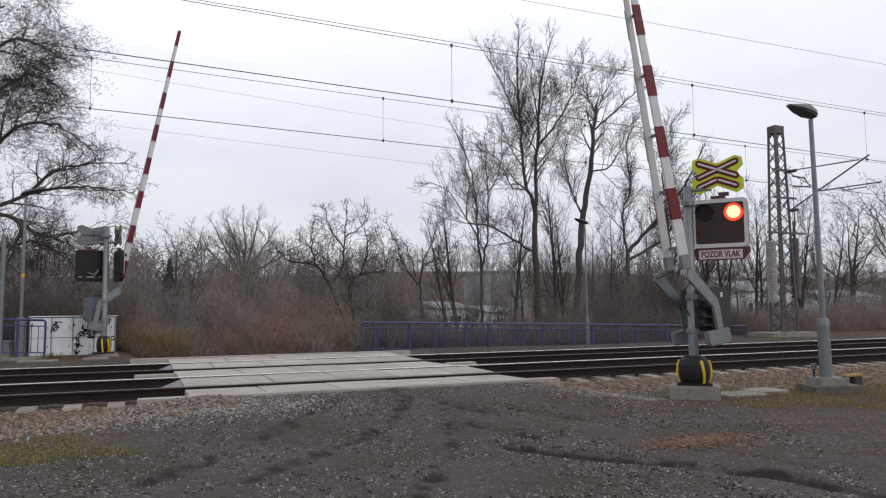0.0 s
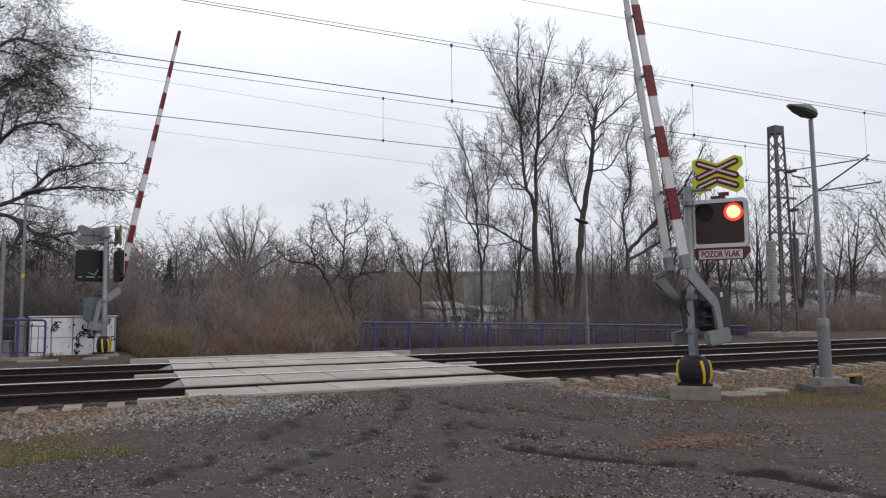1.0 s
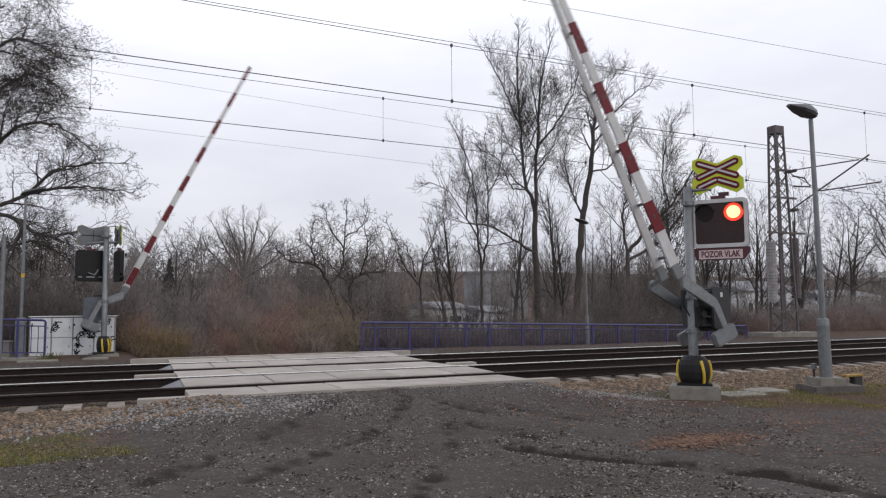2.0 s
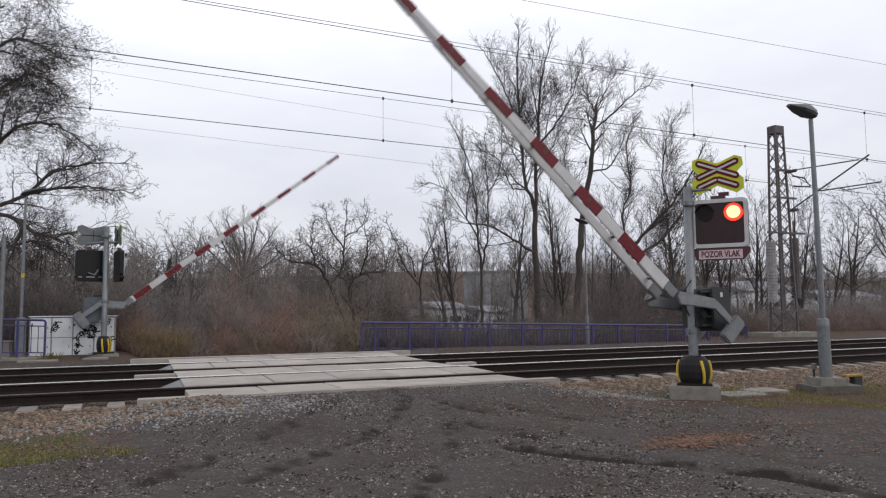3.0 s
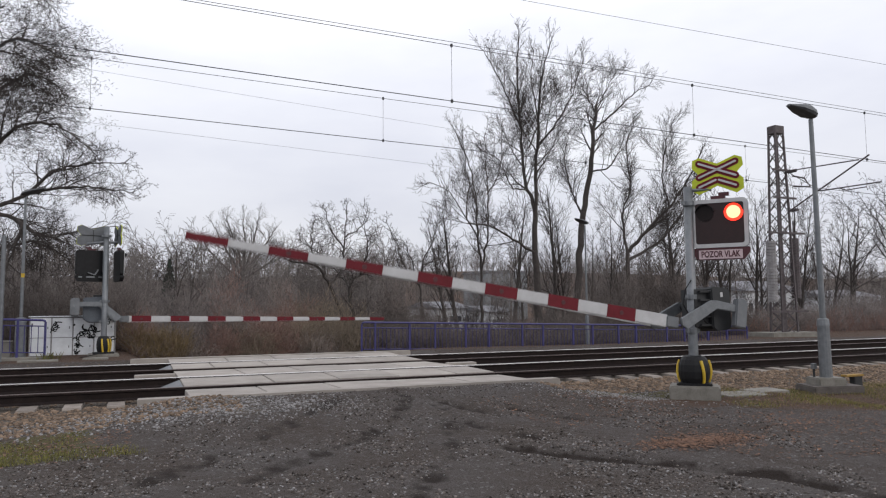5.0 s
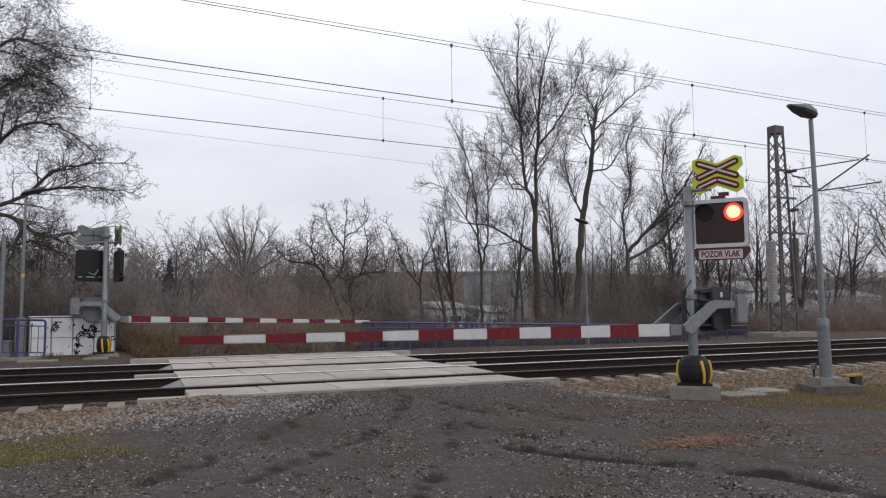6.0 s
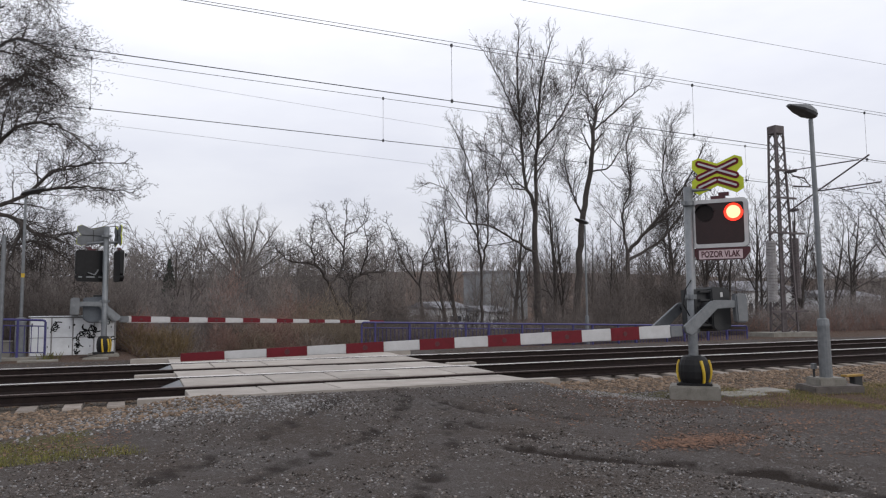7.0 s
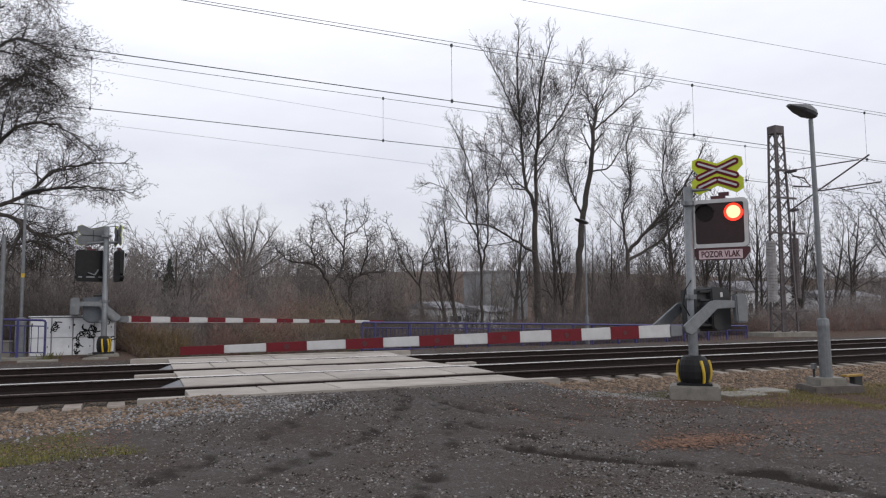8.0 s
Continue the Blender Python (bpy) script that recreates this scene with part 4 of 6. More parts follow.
def build_mast():
    own = thing("catenary_mast", pose(24.45, 22.0, 0.1), "riveted steel lattice mast with cantilever and tension weights", "catenary mast")
    hgt, w0, w1 = 8.6, 0.42, 0.21
    corner = lambda z, i, j: Vector((i * (w0 + (w1 - w0) * z / hgt), j * (0.30 - 0.13 * z / hgt), z))
    for i in (-1, 1):
        for j in (-1, 1):
            b = Build()
            b.beam(corner(0, i, j), corner(hgt, i, j), 0.07, 0.07)
            part("leg", b, MAST, own)
    b = Build()
    b.beam(Vector((0, 0.0, 0)), Vector((0, 0.0, hgt)), 0.12, 0.1)
    part("centre_channel", b, MAST, own)
    n = 17
    for j in (-1, 1):
        for k in range(n):
            z0, z1 = hgt * k / n, hgt * (k + 1) / n
            for a, c in ((-1, 1), (1, -1)):
                b = Build()
                b.beam(corner(z0, a, j), corner(z1, c, j) * 1.0, 0.02, 0.035)
                part("lattice_bar", b, MAST, own)
    for i in (-1, 1):
        for k in range(n):
            z0, z1 = hgt * k / n, hgt * (k + 1) / n
            b = Build()
            b.beam(corner(z0, i, -1 if k % 2 else 1), corner(z1, i, 1 if k % 2 else -1), 0.02, 0.035)
            part("lattice_bar", b, MAST, own)
    b = Build()
    b.box((-0.26, -0.22, hgt - 0.28), (0.26, 0.22, hgt + 0.06))
    part("head_plate", b, MAST, own, bevel=0.02)
    b = Build()
    b.box((-1.4, -0.7, -0.45), (1.2, 0.7, 0.12))
    part("concrete_plinth", b, OLD_CONCRETE, own, "low concrete plinth", bevel=0.03)
    # tension weights: stacks of cast discs on both sides
    for x, z0, count in ((-0.66, 1.35, 21), (0.64, 1.5, 21)):
        for i in range(count):
            b = Build()
            b.tube([(x, -0.1, z0 + 0.118 * i), (x, -0.1, z0 + 0.118 * i + 0.10)], 0.20 if x < 0 else 0.19, 12)
            part("weight_disc", b, WEIGHT if x < 0 else MAST, own)
        b = Build()
        b.tube([(x, -0.1, z0 - 0.5), (x, -0.1, z0 + 3.2)], 0.025, 6)
        part("weight_rod", b, MAST, own)
    for z in (0.95, 4.15, 5.6, 6.75):
        b = Build()
        b.box((-1.05 if z < 5 else -0.62, -0.36, z - 0.04), (1.0 if z < 5 else 0.62, -0.30, z + 0.04))
        part("cross_bar", b, MAST, own)
    # cantilever towards the track
    pts = {"a": (0.3, -0.2, 6.75), "b": (-0.41, -4.0, 6.45), "c": (0.29, -0.2, 5.05), "d": (-0.54, -4.5, 6.52), "e": (0.01, -2.0, 5.64), "f": (-0.67, -5.0, 5.46)}
    for p, q, r in (("a", "b", 0.024), ("c", "d", 0.03), ("e", "f", 0.024), ("a", "e", 0.015)):
        b = Build()
        b.tube([pts[p], pts[q]], r, 8)
        part("cantilever_tube", b, MAST, own)
    b = Build()
    b.tube([(-0.2, -3.0, 5.58), (-0.25, -3.3, 5.45), (-0.5, -4.3, 5.40), (-0.5, -4.35, 5.28)], 0.02, 6)
    part("registration_arm", b, MAST, own)
    for p, z in (((0.27, -0.3, 6.7), 0), ((0.25, -0.3, 5.08), 0)):
        b = Build()
        for i in range(5):
            b.tube([(p[0], p[1] - 0.09 * i, p[2]), (p[0], p[1] - 0.09 * i - 0.04, p[2])], 0.07, 8)
        part("insulator", b, MAST, own)
    b = Build()
    b.tube([(0.5, -0.3, 6.55), (0.95, -0.5, 6.45), (1.15, -0.6, 6.1), (0.5, -0.3, 6.1)], 0.035, 6)
    part("tension_pulley_arm", b, MAST, own)


build_mast()


def overhead_wire(y, a, c, sag, r, label, ext=(-30, 60), droppers=(), lower=None, y2=None):
    """A wire over x through two known points (x, z)."""
    slope = (c[1] - a[1]) / (c[0] - a[0])
    b = Build()
    pts = []
    for i in range(41):
        x = ext[0] + (ext[1] - ext[0]) * i / 40
        yy = y if y2 is None else y + (y2 - y) * (x - a[0]) / (c[0] - a[0])
        pts.append((x, yy, a[1] + slope * (x - a[0]) + sag * (x - a[0]) * (x - c[0])))
    b.tube(pts, r, 5)
    ob = part("overhead_wire", b, WIRE, None)
    return tagged(ob, label, "wire", "overhead wires")


def wire_z(a, c, sag, x):
    return a[1] + (c[1] - a[1]) / (c[0] - a[0]) * (x - a[0]) + sag * (x - a[0]) * (x - c[0])


C1, C2 = ((-2.23, 5.92), (19.03, 5.38)), ((-1.06, 5.86), (7.6, 5.67))
M1, M2 = ((0.63, 7.05), (18.9, 6.72)), ((-1.09, 7.03), (7.61, 6.80))
spans = [(13.9, C1, M1, 0.0, 0.0003, (-8.6, -2.9, 6.12, 12.7, 18.9)), (17.9, C2, M2, 0.0, 0.0003, (-1.07, 5.89, 12.2, 18.5))]
for y, c, m, s1, s2, drops in spans:
    w = overhead_wire(y, c[0], c[1], s1, 0.0095, "dark contact wire over the track")
    overhead_wire(y, m[0], m[1], s2, 0.007, "dark carrying wire over the track")
    for x in drops:
        z0, z1 = wire_z(c[0], c[1], s1, x), wire_z(m[0], m[1], s2, x)
        d = Build()
        d.tube([(x, y, z0), (x, y, z1)], 0.0045, 4)
        for z in (z0, z1):
            d.box((x - 0.02, y - 0.02, z - 0.035), (x + 0.02, y + 0.02, z + 0.035))
        ob = part("dropper", d, WIRE, None)
        tagged(ob, "thin dropper hanging between the overhead wires", "wire", "droppers")
overhead_wire(13.9, (0.63, 7.10), (18.9, 6.80), 0.0, 0.006, "thin parallel overhead wire")
overhead_wire(22.0, (-1.19, 6.50), (9.34, 6.03), 0.0, 0.0038, "thin feeder wire beside the track")
overhead_wire(22.0, (-1.12, 8.0), (9.35, 7.34), 0.0, 0.0038, "thin feeder wire beside the track")
overhead_wire(10.0, (5.62, 6.28), (14.33, 6.30), 0.0, 0.0035, "thin wire beside the near track")


# ---------------------------------------------------------------- railings, cabinet, kerbs
def railing(name, x0, x1, y, top0, top1, posts, drop, label, baluster=0.13, end_post=True):
    own = thing(name, pose(x0, y, 0), label, "railing", "railings")
    lin = lambda x: top0 + (top1 - top0) * (x - x0) / (x1 - x0)
    loc = lambda x, z: Vector((x - x0, 0, z))
    b = Build()
    b.tube([loc(x0, lin(x0) - drop), loc(x0, lin(x0) - 0.06), loc(x0 + 0.02, lin(x0) - 0.02), loc(x0 + 0.07, lin(x0)), loc(x1 - 0.07, lin(x1)), loc(x1 - 0.02, lin(x1) - 0.02), loc(x1, lin(x1) - 0.06), loc(x1, lin(x1) - drop)], 0.03, 8)
    part("top_rail", b, BLUE, own, "bent blue tube rail")
    for dz in (0.16, drop - 0.12):
        b = Build()
        b.tube([loc(x0, lin(x0) - dz), loc(x1, lin(x1) - dz)], 0.018, 6)
        part("rail", b, BLUE, own)
    for x in posts:
        b = Build()
        b.beam(loc(x, lin(x) - drop - 0.05), loc(x, lin(x)), 0.055, 0.055)
        part("post", b, BLUE, own)
    n = int((x1 - x0) / baluster)
    for i in range(1, n):
        x = x0 + (x1 - x0) * i / n
        b = Build()
        b.tube([loc(x, lin(x) - drop + 0.12), loc(x, lin(x) - 0.16)], 0.010, 4, caps=False)
        part("baluster", b, BLUE, own)
    return own


railing("railing", 6.23, 21.4, 21.0, 0.89, 0.53, [6.65, 7.75, 8.6, 9.65, 10.47, 11.69, 12.47, 13.65, 14.43, 15.5, 16.25, 17.6, 18.4, 19.5, 20.4], 0.92, "long blue-violet steel tube railing along the footpath")
railing("railing", -9.5, -2.21, 22.0, 1.33, 1.06, [-2.85, -4.6, -6.4, -8.2], 0.98, "blue-violet steel tube railing beside the signal cabinet", baluster=0.16)
slab = Build()
slab.slab([(-9.8, 21.75), (-2.1, 21.75), (-2.1, 22.3), (-9.8, 22.3)], -0.1, 0.09, inset=0.015)
tagged(part("kerb", slab, OLD_CONCRETE, None), "pale concrete kerb under the railing", "kerb", kind="structure")
for x, y, w, d, tilt in ((-2.25, 21.0, 0.9, 0.35, 2), (-0.95, 21.35, 0.6, 0.3, -3)):
    s = Build()
    s.slab([(-w / 2, -d / 2), (w / 2, -d / 2), (w / 2, d / 2), (-w / 2, d / 2)], -0.06, 0.03, inset=0.012)
    ob = part("concrete_slab", s, OLD_CONCRETE, None)
    ob.matrix_world = pose(x, y, 0.035, 0, 0, tilt)
    tagged(ob, "small pale concrete slab lying in the grass", "slab")
for x, y, w, d, tilt in ((9.75, 9.75, 0.95, 0.5, -6), (10.5, 9.95, 0.8, 0.45, 8)):
    s = Build()
    s.slab([(-w / 2, -d / 2), (w / 2, -d / 2), (w / 2, d / 2), (-w / 2, d / 2)], -0.08, 0.03, inset=0.012)
    ob = part("cable_duct_cover", s, OLD_CONCRETE, None)
    ob.matrix_world = pose(x, y, ground_z(x, y) - 0.005, 2, 1, tilt)
    tagged(ob, "pale concrete cable duct cover in the grass", "duct cover")


def build_cabinet():
    own = thing("signal_cabinet", pose(-2.78, 23.6, 0.0), "white metal signalling cabinet covered in black graffiti", "cabinet")
    b = Build()
    b.box((0, 0, -0.05), (2.24, 0.5, 1.13))
    part("body", b, WEIGHT, own, "grey cabinet carcass", bevel=0.015)
    b = Build()
    b.box((-0.03, -0.04, 1.132), (2.27, 0.54, 1.16))
    part("roof", b, CABINET, own, bevel=0.008)
    for i in range(4):
        for z0, z1 in ((0.03, 0.53), (0.55, 1.1)):
            b = Build()
            b.box((0.035 + 0.55 * i, -0.02, z0), (0.55 + 0.55 * i, -0.002, z1))
            door = part("door", b, CABINET, own, "flat white cabinet door", bevel=0.006)
            k = Build()
            k.box((0.46 + 0.55 * i, -0.035, (z0 + z1) / 2 - 0.03), (0.485 + 0.55 * i, -0.022, (z0 + z1) / 2 + 0.03))
            part("latch", k, GREY_PAINT, door)
    rng = random.Random(5)
    for cx, cz, size, n in ((0.62, 0.95, 0.16, 3), (0.66, 0.80, 0.14, 4), (1.35, 0.62, 0.22, 4), (1.62, 0.66, 0.22, 5), (1.25, 0.4, 0.16, 3), (1.22, 0.22, 0.16, 3), (2.02, 1.0, 0.16, 3), (2.1, 0.4, 0.2, 3), (1.12, 0.92, 0.07, 1), (1.85, 0.9, 0.07, 1), (0.1, 0.85, 0.08, 1), (1.45, 0.72, 0.2, 4), (1.55, 0.58, 0.18, 3), (1.72, 0.78, 0.16, 3), (1.2, 0.12, 0.14, 3), (1.28, 0.32, 0.14, 3), (0.72, 0.9, 0.12, 3)):
        for i in range(n):
            b = Build()
            x, z, a = cx + rng.uniform(-0.3, 0.3) * size, cz + rng.uniform(-0.2, 0.2) * size, rng.uniform(0, 6.3)
            pts = []
            bend = rng.uniform(-0.9, 0.9)
            for k in range(8):
                pts.append((x, -0.024, z))
                x += math.cos(a) * size * 0.17
                z = clamp(z + math.sin(a) * size * 0.17, 0.05, 1.08)
                a += bend
            b.tube(pts, 0.016, 5)
            part("graffiti_stroke", b, BLACK, own, "black spray-paint stroke")


build_cabinet()
b = Build()
b.box((-0.24, -0.06, 0.30), (0.24, 0.08, 0.34))
bench = thing("cable_box", pose(12.66, 9.85, -0.37), "low yellow-topped dark steel cable box beside the lamp", "cable box")
part("yellow_cap", b, material("dirty_yellow_paint", (0.36, 0.22, 0.035), (0.16, 0.095, 0.03), rough=0.7, scale=14), bench, "faded yellow cap", bevel=0.01)
b = Build()
b.box((-0.02, -0.05, 0.0), (0.2, 0.07, 0.30))
part("box", b, DARK_GREY, bench, bevel=0.01)
b = Build()
b.tube([(-0.26, 0, -0.05), (-0.26, 0, 0.3)], 0.03, 8)
part("leg", b, DARK_GREY, bench)


# ---------------------------------------------------------------- trees
def grow(rng, wood, twigs, p, d, length, r, level, spec):
    """One branch with its side branches. wood takes the stout ones, twigs the fine ones."""
    segs = spec["segs"][level]
    pts, radii = [p.copy()], [r]
    end = r * spec["taper"][level]
    wob = spec["wobble"][level]
    for i in range(segs):
        d = (d + Vector((rng.gauss(0, wob), rng.gauss(0, wob), rng.gauss(0, wob) + spec["lift"][level]))).normalized()
        p = p + d * (length / segs)
        pts.append(p.copy())
        radii.append(r + (end - r) * (i + 1) / segs)
    target = wood if level < spec["fine"] else twigs
    target.tube(pts, radii, spec["sides"][level], caps=False)
    if level + 1 >= len(spec["segs"]):
        return
    n = max(1, round(spec["count"][level] * rng.uniform(0.75, 1.25) * (1 if level == 0 else clamp(length / spec["ref"][level], 0.4, 1.4))))
    for k in range(n):
        t = spec["start"][level] + (1 - spec["start"][level]) * ((k + rng.uniform(0.2, 0.9)) / n)
        s = clamp(t, 0, 0.999) * segs
        i = int(s)
        q = pts[i].lerp(pts[i + 1], s - i)
        ax = (pts[i + 1] - pts[i]).normalized()
        side = ax.cross(Vector((0, 0, 1)) if abs(ax.z) < 0.97 else Vector((1, 0, 0))).normalized()
        side = Matrix.Rotation(rng.uniform(0, 2 * math.pi), 3, ax) @ side
        ang = radians(rng.uniform(*spec["angle"][level]))
        nd = (ax * math.cos(ang) + side * math.sin(ang)).normalized()
        rr = (radii[i] + (radii[i + 1] - radii[i]) * (s - i)) * rng.uniform(*spec["thin"][level])
        ll = length * rng.uniform(*spec["len"][level]) * (1 - spec["cone"][level] * t)
        grow(rng, wood, twigs, q, nd, ll, max(rr, spec["least"]), level + 1, spec)


TALL = dict(segs=(10, 7, 5, 4, 2), sides=(8, 6, 4, 3, 3), taper=(0.10, 0.14, 0.22, 0.35, 0.5), wobble=(0.05, 0.10, 0.13, 0.13, 0.13), lift=(0.03, 0.065, 0.035, 0.02, 0.02), count=(11, 9, 8, 6), start=(0.36, 0.25, 0.2, 0.15),
            angle=((26, 54), (28, 56), (28, 58), (28, 60)), thin=((0.42, 0.72), (0.4, 0.6), (0.42, 0.6), (0.5, 0.7)), len=((0.42, 0.62), (0.38, 0.58), (0.40, 0.6), (0.4, 0.6)), cone=(0.42, 0.4, 0.35, 0.3), ref=(1, 4.6, 2.1, 1.0), fine=3, least=0.010)
POLE = dict(TALL, segs=(10, 6, 4, 2), sides=(6, 4, 3, 3), taper=(0.08, 0.2, 0.4, 0.5), wobble=(0.035, 0.08, 0.11, 0.12), lift=(0.03, 0.13, 0.09, 0.06), count=(17, 7, 5), start=(0.25, 0.2, 0.15), angle=((24, 46), (24, 48), (28, 52)), thin=((0.34, 0.55), (0.45, 0.65), (0.5, 0.7)), len=((0.22, 0.38), (0.42, 0.6), (0.4, 0.62)), cone=(0.35, 0.4, 0.3), ref=(1, 2.6, 1.2), fine=2)


def tree(seed, x, y, height, r, spec, label, lean=(0, 0), stems=1, bark=BARK, twig=TWIG, z=None):
    rng = random.Random(seed)
    z = ground_z(x, y) - 0.1 if z is None else z
    own = thing("tree", pose(x, y, z), label, "tree", "bare trees")
    wood, twigs = Build(), Build()
    for s in range(stems):
        d = Vector((lean[0] + (rng.uniform(-0.2, 0.2) if stems > 1 else 0), lean[1] + (rng.uniform(-0.1, 0.1) if stems > 1 else 0), 1)).normalized()
        grow(rng, wood, twigs, Vector((rng.uniform(-0.25, 0.25) * (stems > 1), 0, 0)), d, height * (1 - 0.12 * s), r * (1 - 0.18 * s), 0, spec)
    part("trunk", wood, bark, own, "furrowed trunk and limbs", smooth=True)
    part("crown", twigs, twig, own, "crown of fine leafless twigs")
    return own


BARE = "tall bare winter tree with grey-brown bark"
SLIM = "slender bare tree with upright branches"
SPREAD = "large dark bare tree with spreading limbs"
tree(15, 17.80, 33, 8.0, 0.14, POLE, SLIM, (0.02, 0))
tree(16, 21.02, 34, 9.0, 0.15, POLE, SLIM, (0.02, 0))
tree(17, 28.41, 33, 9.2, 0.17, POLE, SLIM, (0.05, 0), 2)
tree(30, 32.55, 35, 9.4, 0.15, POLE, SLIM, (0.0, 0), 2)
tree(31, 39.90, 38, 10.0, 0.16, POLE, SLIM, (0.03, 0), 2)
tree(33, 13.31, 30, 6.6, 0.12, POLE, SLIM, (-0.10, 0), 2)
for n, (x, deep, tall) in enumerate(((17.90, 32, 6.4), (23.58, 37, 8.2), (23.33, 34, 6.6), (25.90, 36, 8.0), (29.40, 37, 8.2), (29.27, 35, 7.0))):
    tree(50 + n, x, deep, tall, 0.085, POLE, SLIM, (0.06 * math.sin(n * 2.3), 0), 1 + n % 2)
tree(18, 35.36, 36, 9.0, 0.15, POLE, SLIM, (0.0, 0), 2)
tree(19, 41.64, 36, 10.2, 0.16, POLE, SLIM, (-0.02, 0), 2)
tree(20, 43.73, 34, 8.2, 0.18, TALL, BARE, (0.05, 0), 2)
tree(21, 44.45, 31, 8.0, 0.24, TALL, BARE, (-0.14, 0))
tree(22, 49.27, 40, 9.8, 0.15, POLE, SLIM, (0.0, 0), 2)
tree(28, 3.16, 58, 8.0, 0.2, TALL, "bare tree at the wood's edge", (0, 0), 2)

def bent(ctrl, steps):
    """A smooth line through a few control points."""
    c = [Vector(q) for q in ctrl]
    c = [c[0] * 2 - c[1]] + c + [c[-1] * 2 - c[-2]]
    out = []
    for i in range(1, len(c) - 2):
        for k in range(steps):
            t = k / steps
            out.append(0.5 * (2 * c[i] + (c[i + 1] - c[i - 1]) * t + (2 * c[i - 1] - 5 * c[i] + 4 * c[i + 1] - c[i + 2]) * t ** 2 + (3 * c[i] - c[i - 1] - 3 * c[i + 1] + c[i + 2]) * t ** 3))
    return out + [c[-2]]


BRANCHY = dict(TALL, segs=(1, 6, 4, 2, 1), sides=(6, 5, 4, 3, 3), taper=(0.2, 0.18, 0.3, 0.45, 0.5), wobble=(0.05, 0.07, 0.06, 0.05, 0.05), lift=(0.0, 0.075, 0.06, 0.05, 0.03), count=(0, 9, 6, 3), start=(0.2, 0.2, 0.12, 0.1), angle=((30, 60), (24, 46), (24, 48), (24, 50)), len=((0.4, 0.6), (0.42, 0.64), (0.48, 0.75), (0.5, 0.8)), cone=(0.3, 0.35, 0.3, 0.3), ref=(1, 2.0, 0.9, 0.45), least=0.0058)
TANGLED = dict(BRANCHY, wobble=(0.1, 0.2, 0.22, 0.22, 0.22), angle=((30, 70), (35, 75), (35, 75), (35, 80)), lift=(0.0, 0.04, 0.03, 0.01, 0.0), least=0.006)
DROOPING = dict(BRANCHY, count=(0, 9, 7, 4), wobble=(0.1, 0.15, 0.17, 0.18, 0.2), lift=(0.0, 0.0, -0.01, 0.0, 0.02), angle=((30, 70), (28, 62), (28, 66), (30, 70)))


def shaped_tree(seed, x, y, z, limbs, label, spec, dense, reach, bark=BARK, twig=TWIG):
    """A tree of known limbs (thick and thin radius, control points from the foot), the finer branching grown on them."""
    rng = random.Random(seed)
    own = thing("tree", pose(x, y, z), label, "tree", "bare trees")
    wood, twigs = Build(), Build()
    for n, (r0, r1, ctrl) in enumerate(limbs):
        r0 *= 0.66
        line = bent(ctrl, 5)
        k = len(line)
        line = [q + Vector((rng.gauss(0, 0.025), rng.gauss(0, 0.03), rng.gauss(0, 0.02))) * (0 < i < k - 1) for i, q in enumerate(line)]
        if n == 0:
            line[0] = line[0] - Vector((0, 0, 0.35))
        r1 = min(r1, r0 * 0.6)
        radii = [r0 + (r1 - r0) * (i / (k - 1)) ** 0.8 for i in range(k)]
        if n == 0:
            radii[0] *= 1.25
        wood.tube(line, radii, 9 if r0 > 0.1 else 6, caps=False)
        if n == 0 and r1 > 0.03 and spec is not DROOPING:
            continue
        total = sum((b - a).length for a, b in zip(line, line[1:]))
        count = max(4, round(total * dense))
        for j in range(count + 2):
            t = min(0.995, 0.12 + 0.88 * (j + rng.uniform(0.1, 0.9)) / count)
            u = t * (k - 1)
            i = int(u)
            q = line[i].lerp(line[i + 1], u - i)
            ax = (line[i + 1] - line[i]).normalized()
            side = ax.cross(Vector((0, 0, 1)) if abs(ax.z) < 0.97 else Vector((1, 0, 0))).normalized()
            side = Matrix.Rotation(rng.uniform(0, 2 * math.pi), 3, ax) @ side
            ang = radians(rng.uniform(25, 62))
            d = (ax * math.cos(ang) + side * math.sin(ang) + Vector((0, 0, spec["lift"][1] * 3))).normalized()
            grow(rng, wood, twigs, q, d, reach * rng.uniform(0.5, 1.1) * (1 - 0.60 * t), max(radii[i] * rng.uniform(0.35, 0.6), 0.012), 1, spec)
    part("trunk", wood, bark, own, "furrowed trunk and limbs", smooth=True)
    part("crown", twigs, twig, own, "crown of fine leafless twigs")
    return own


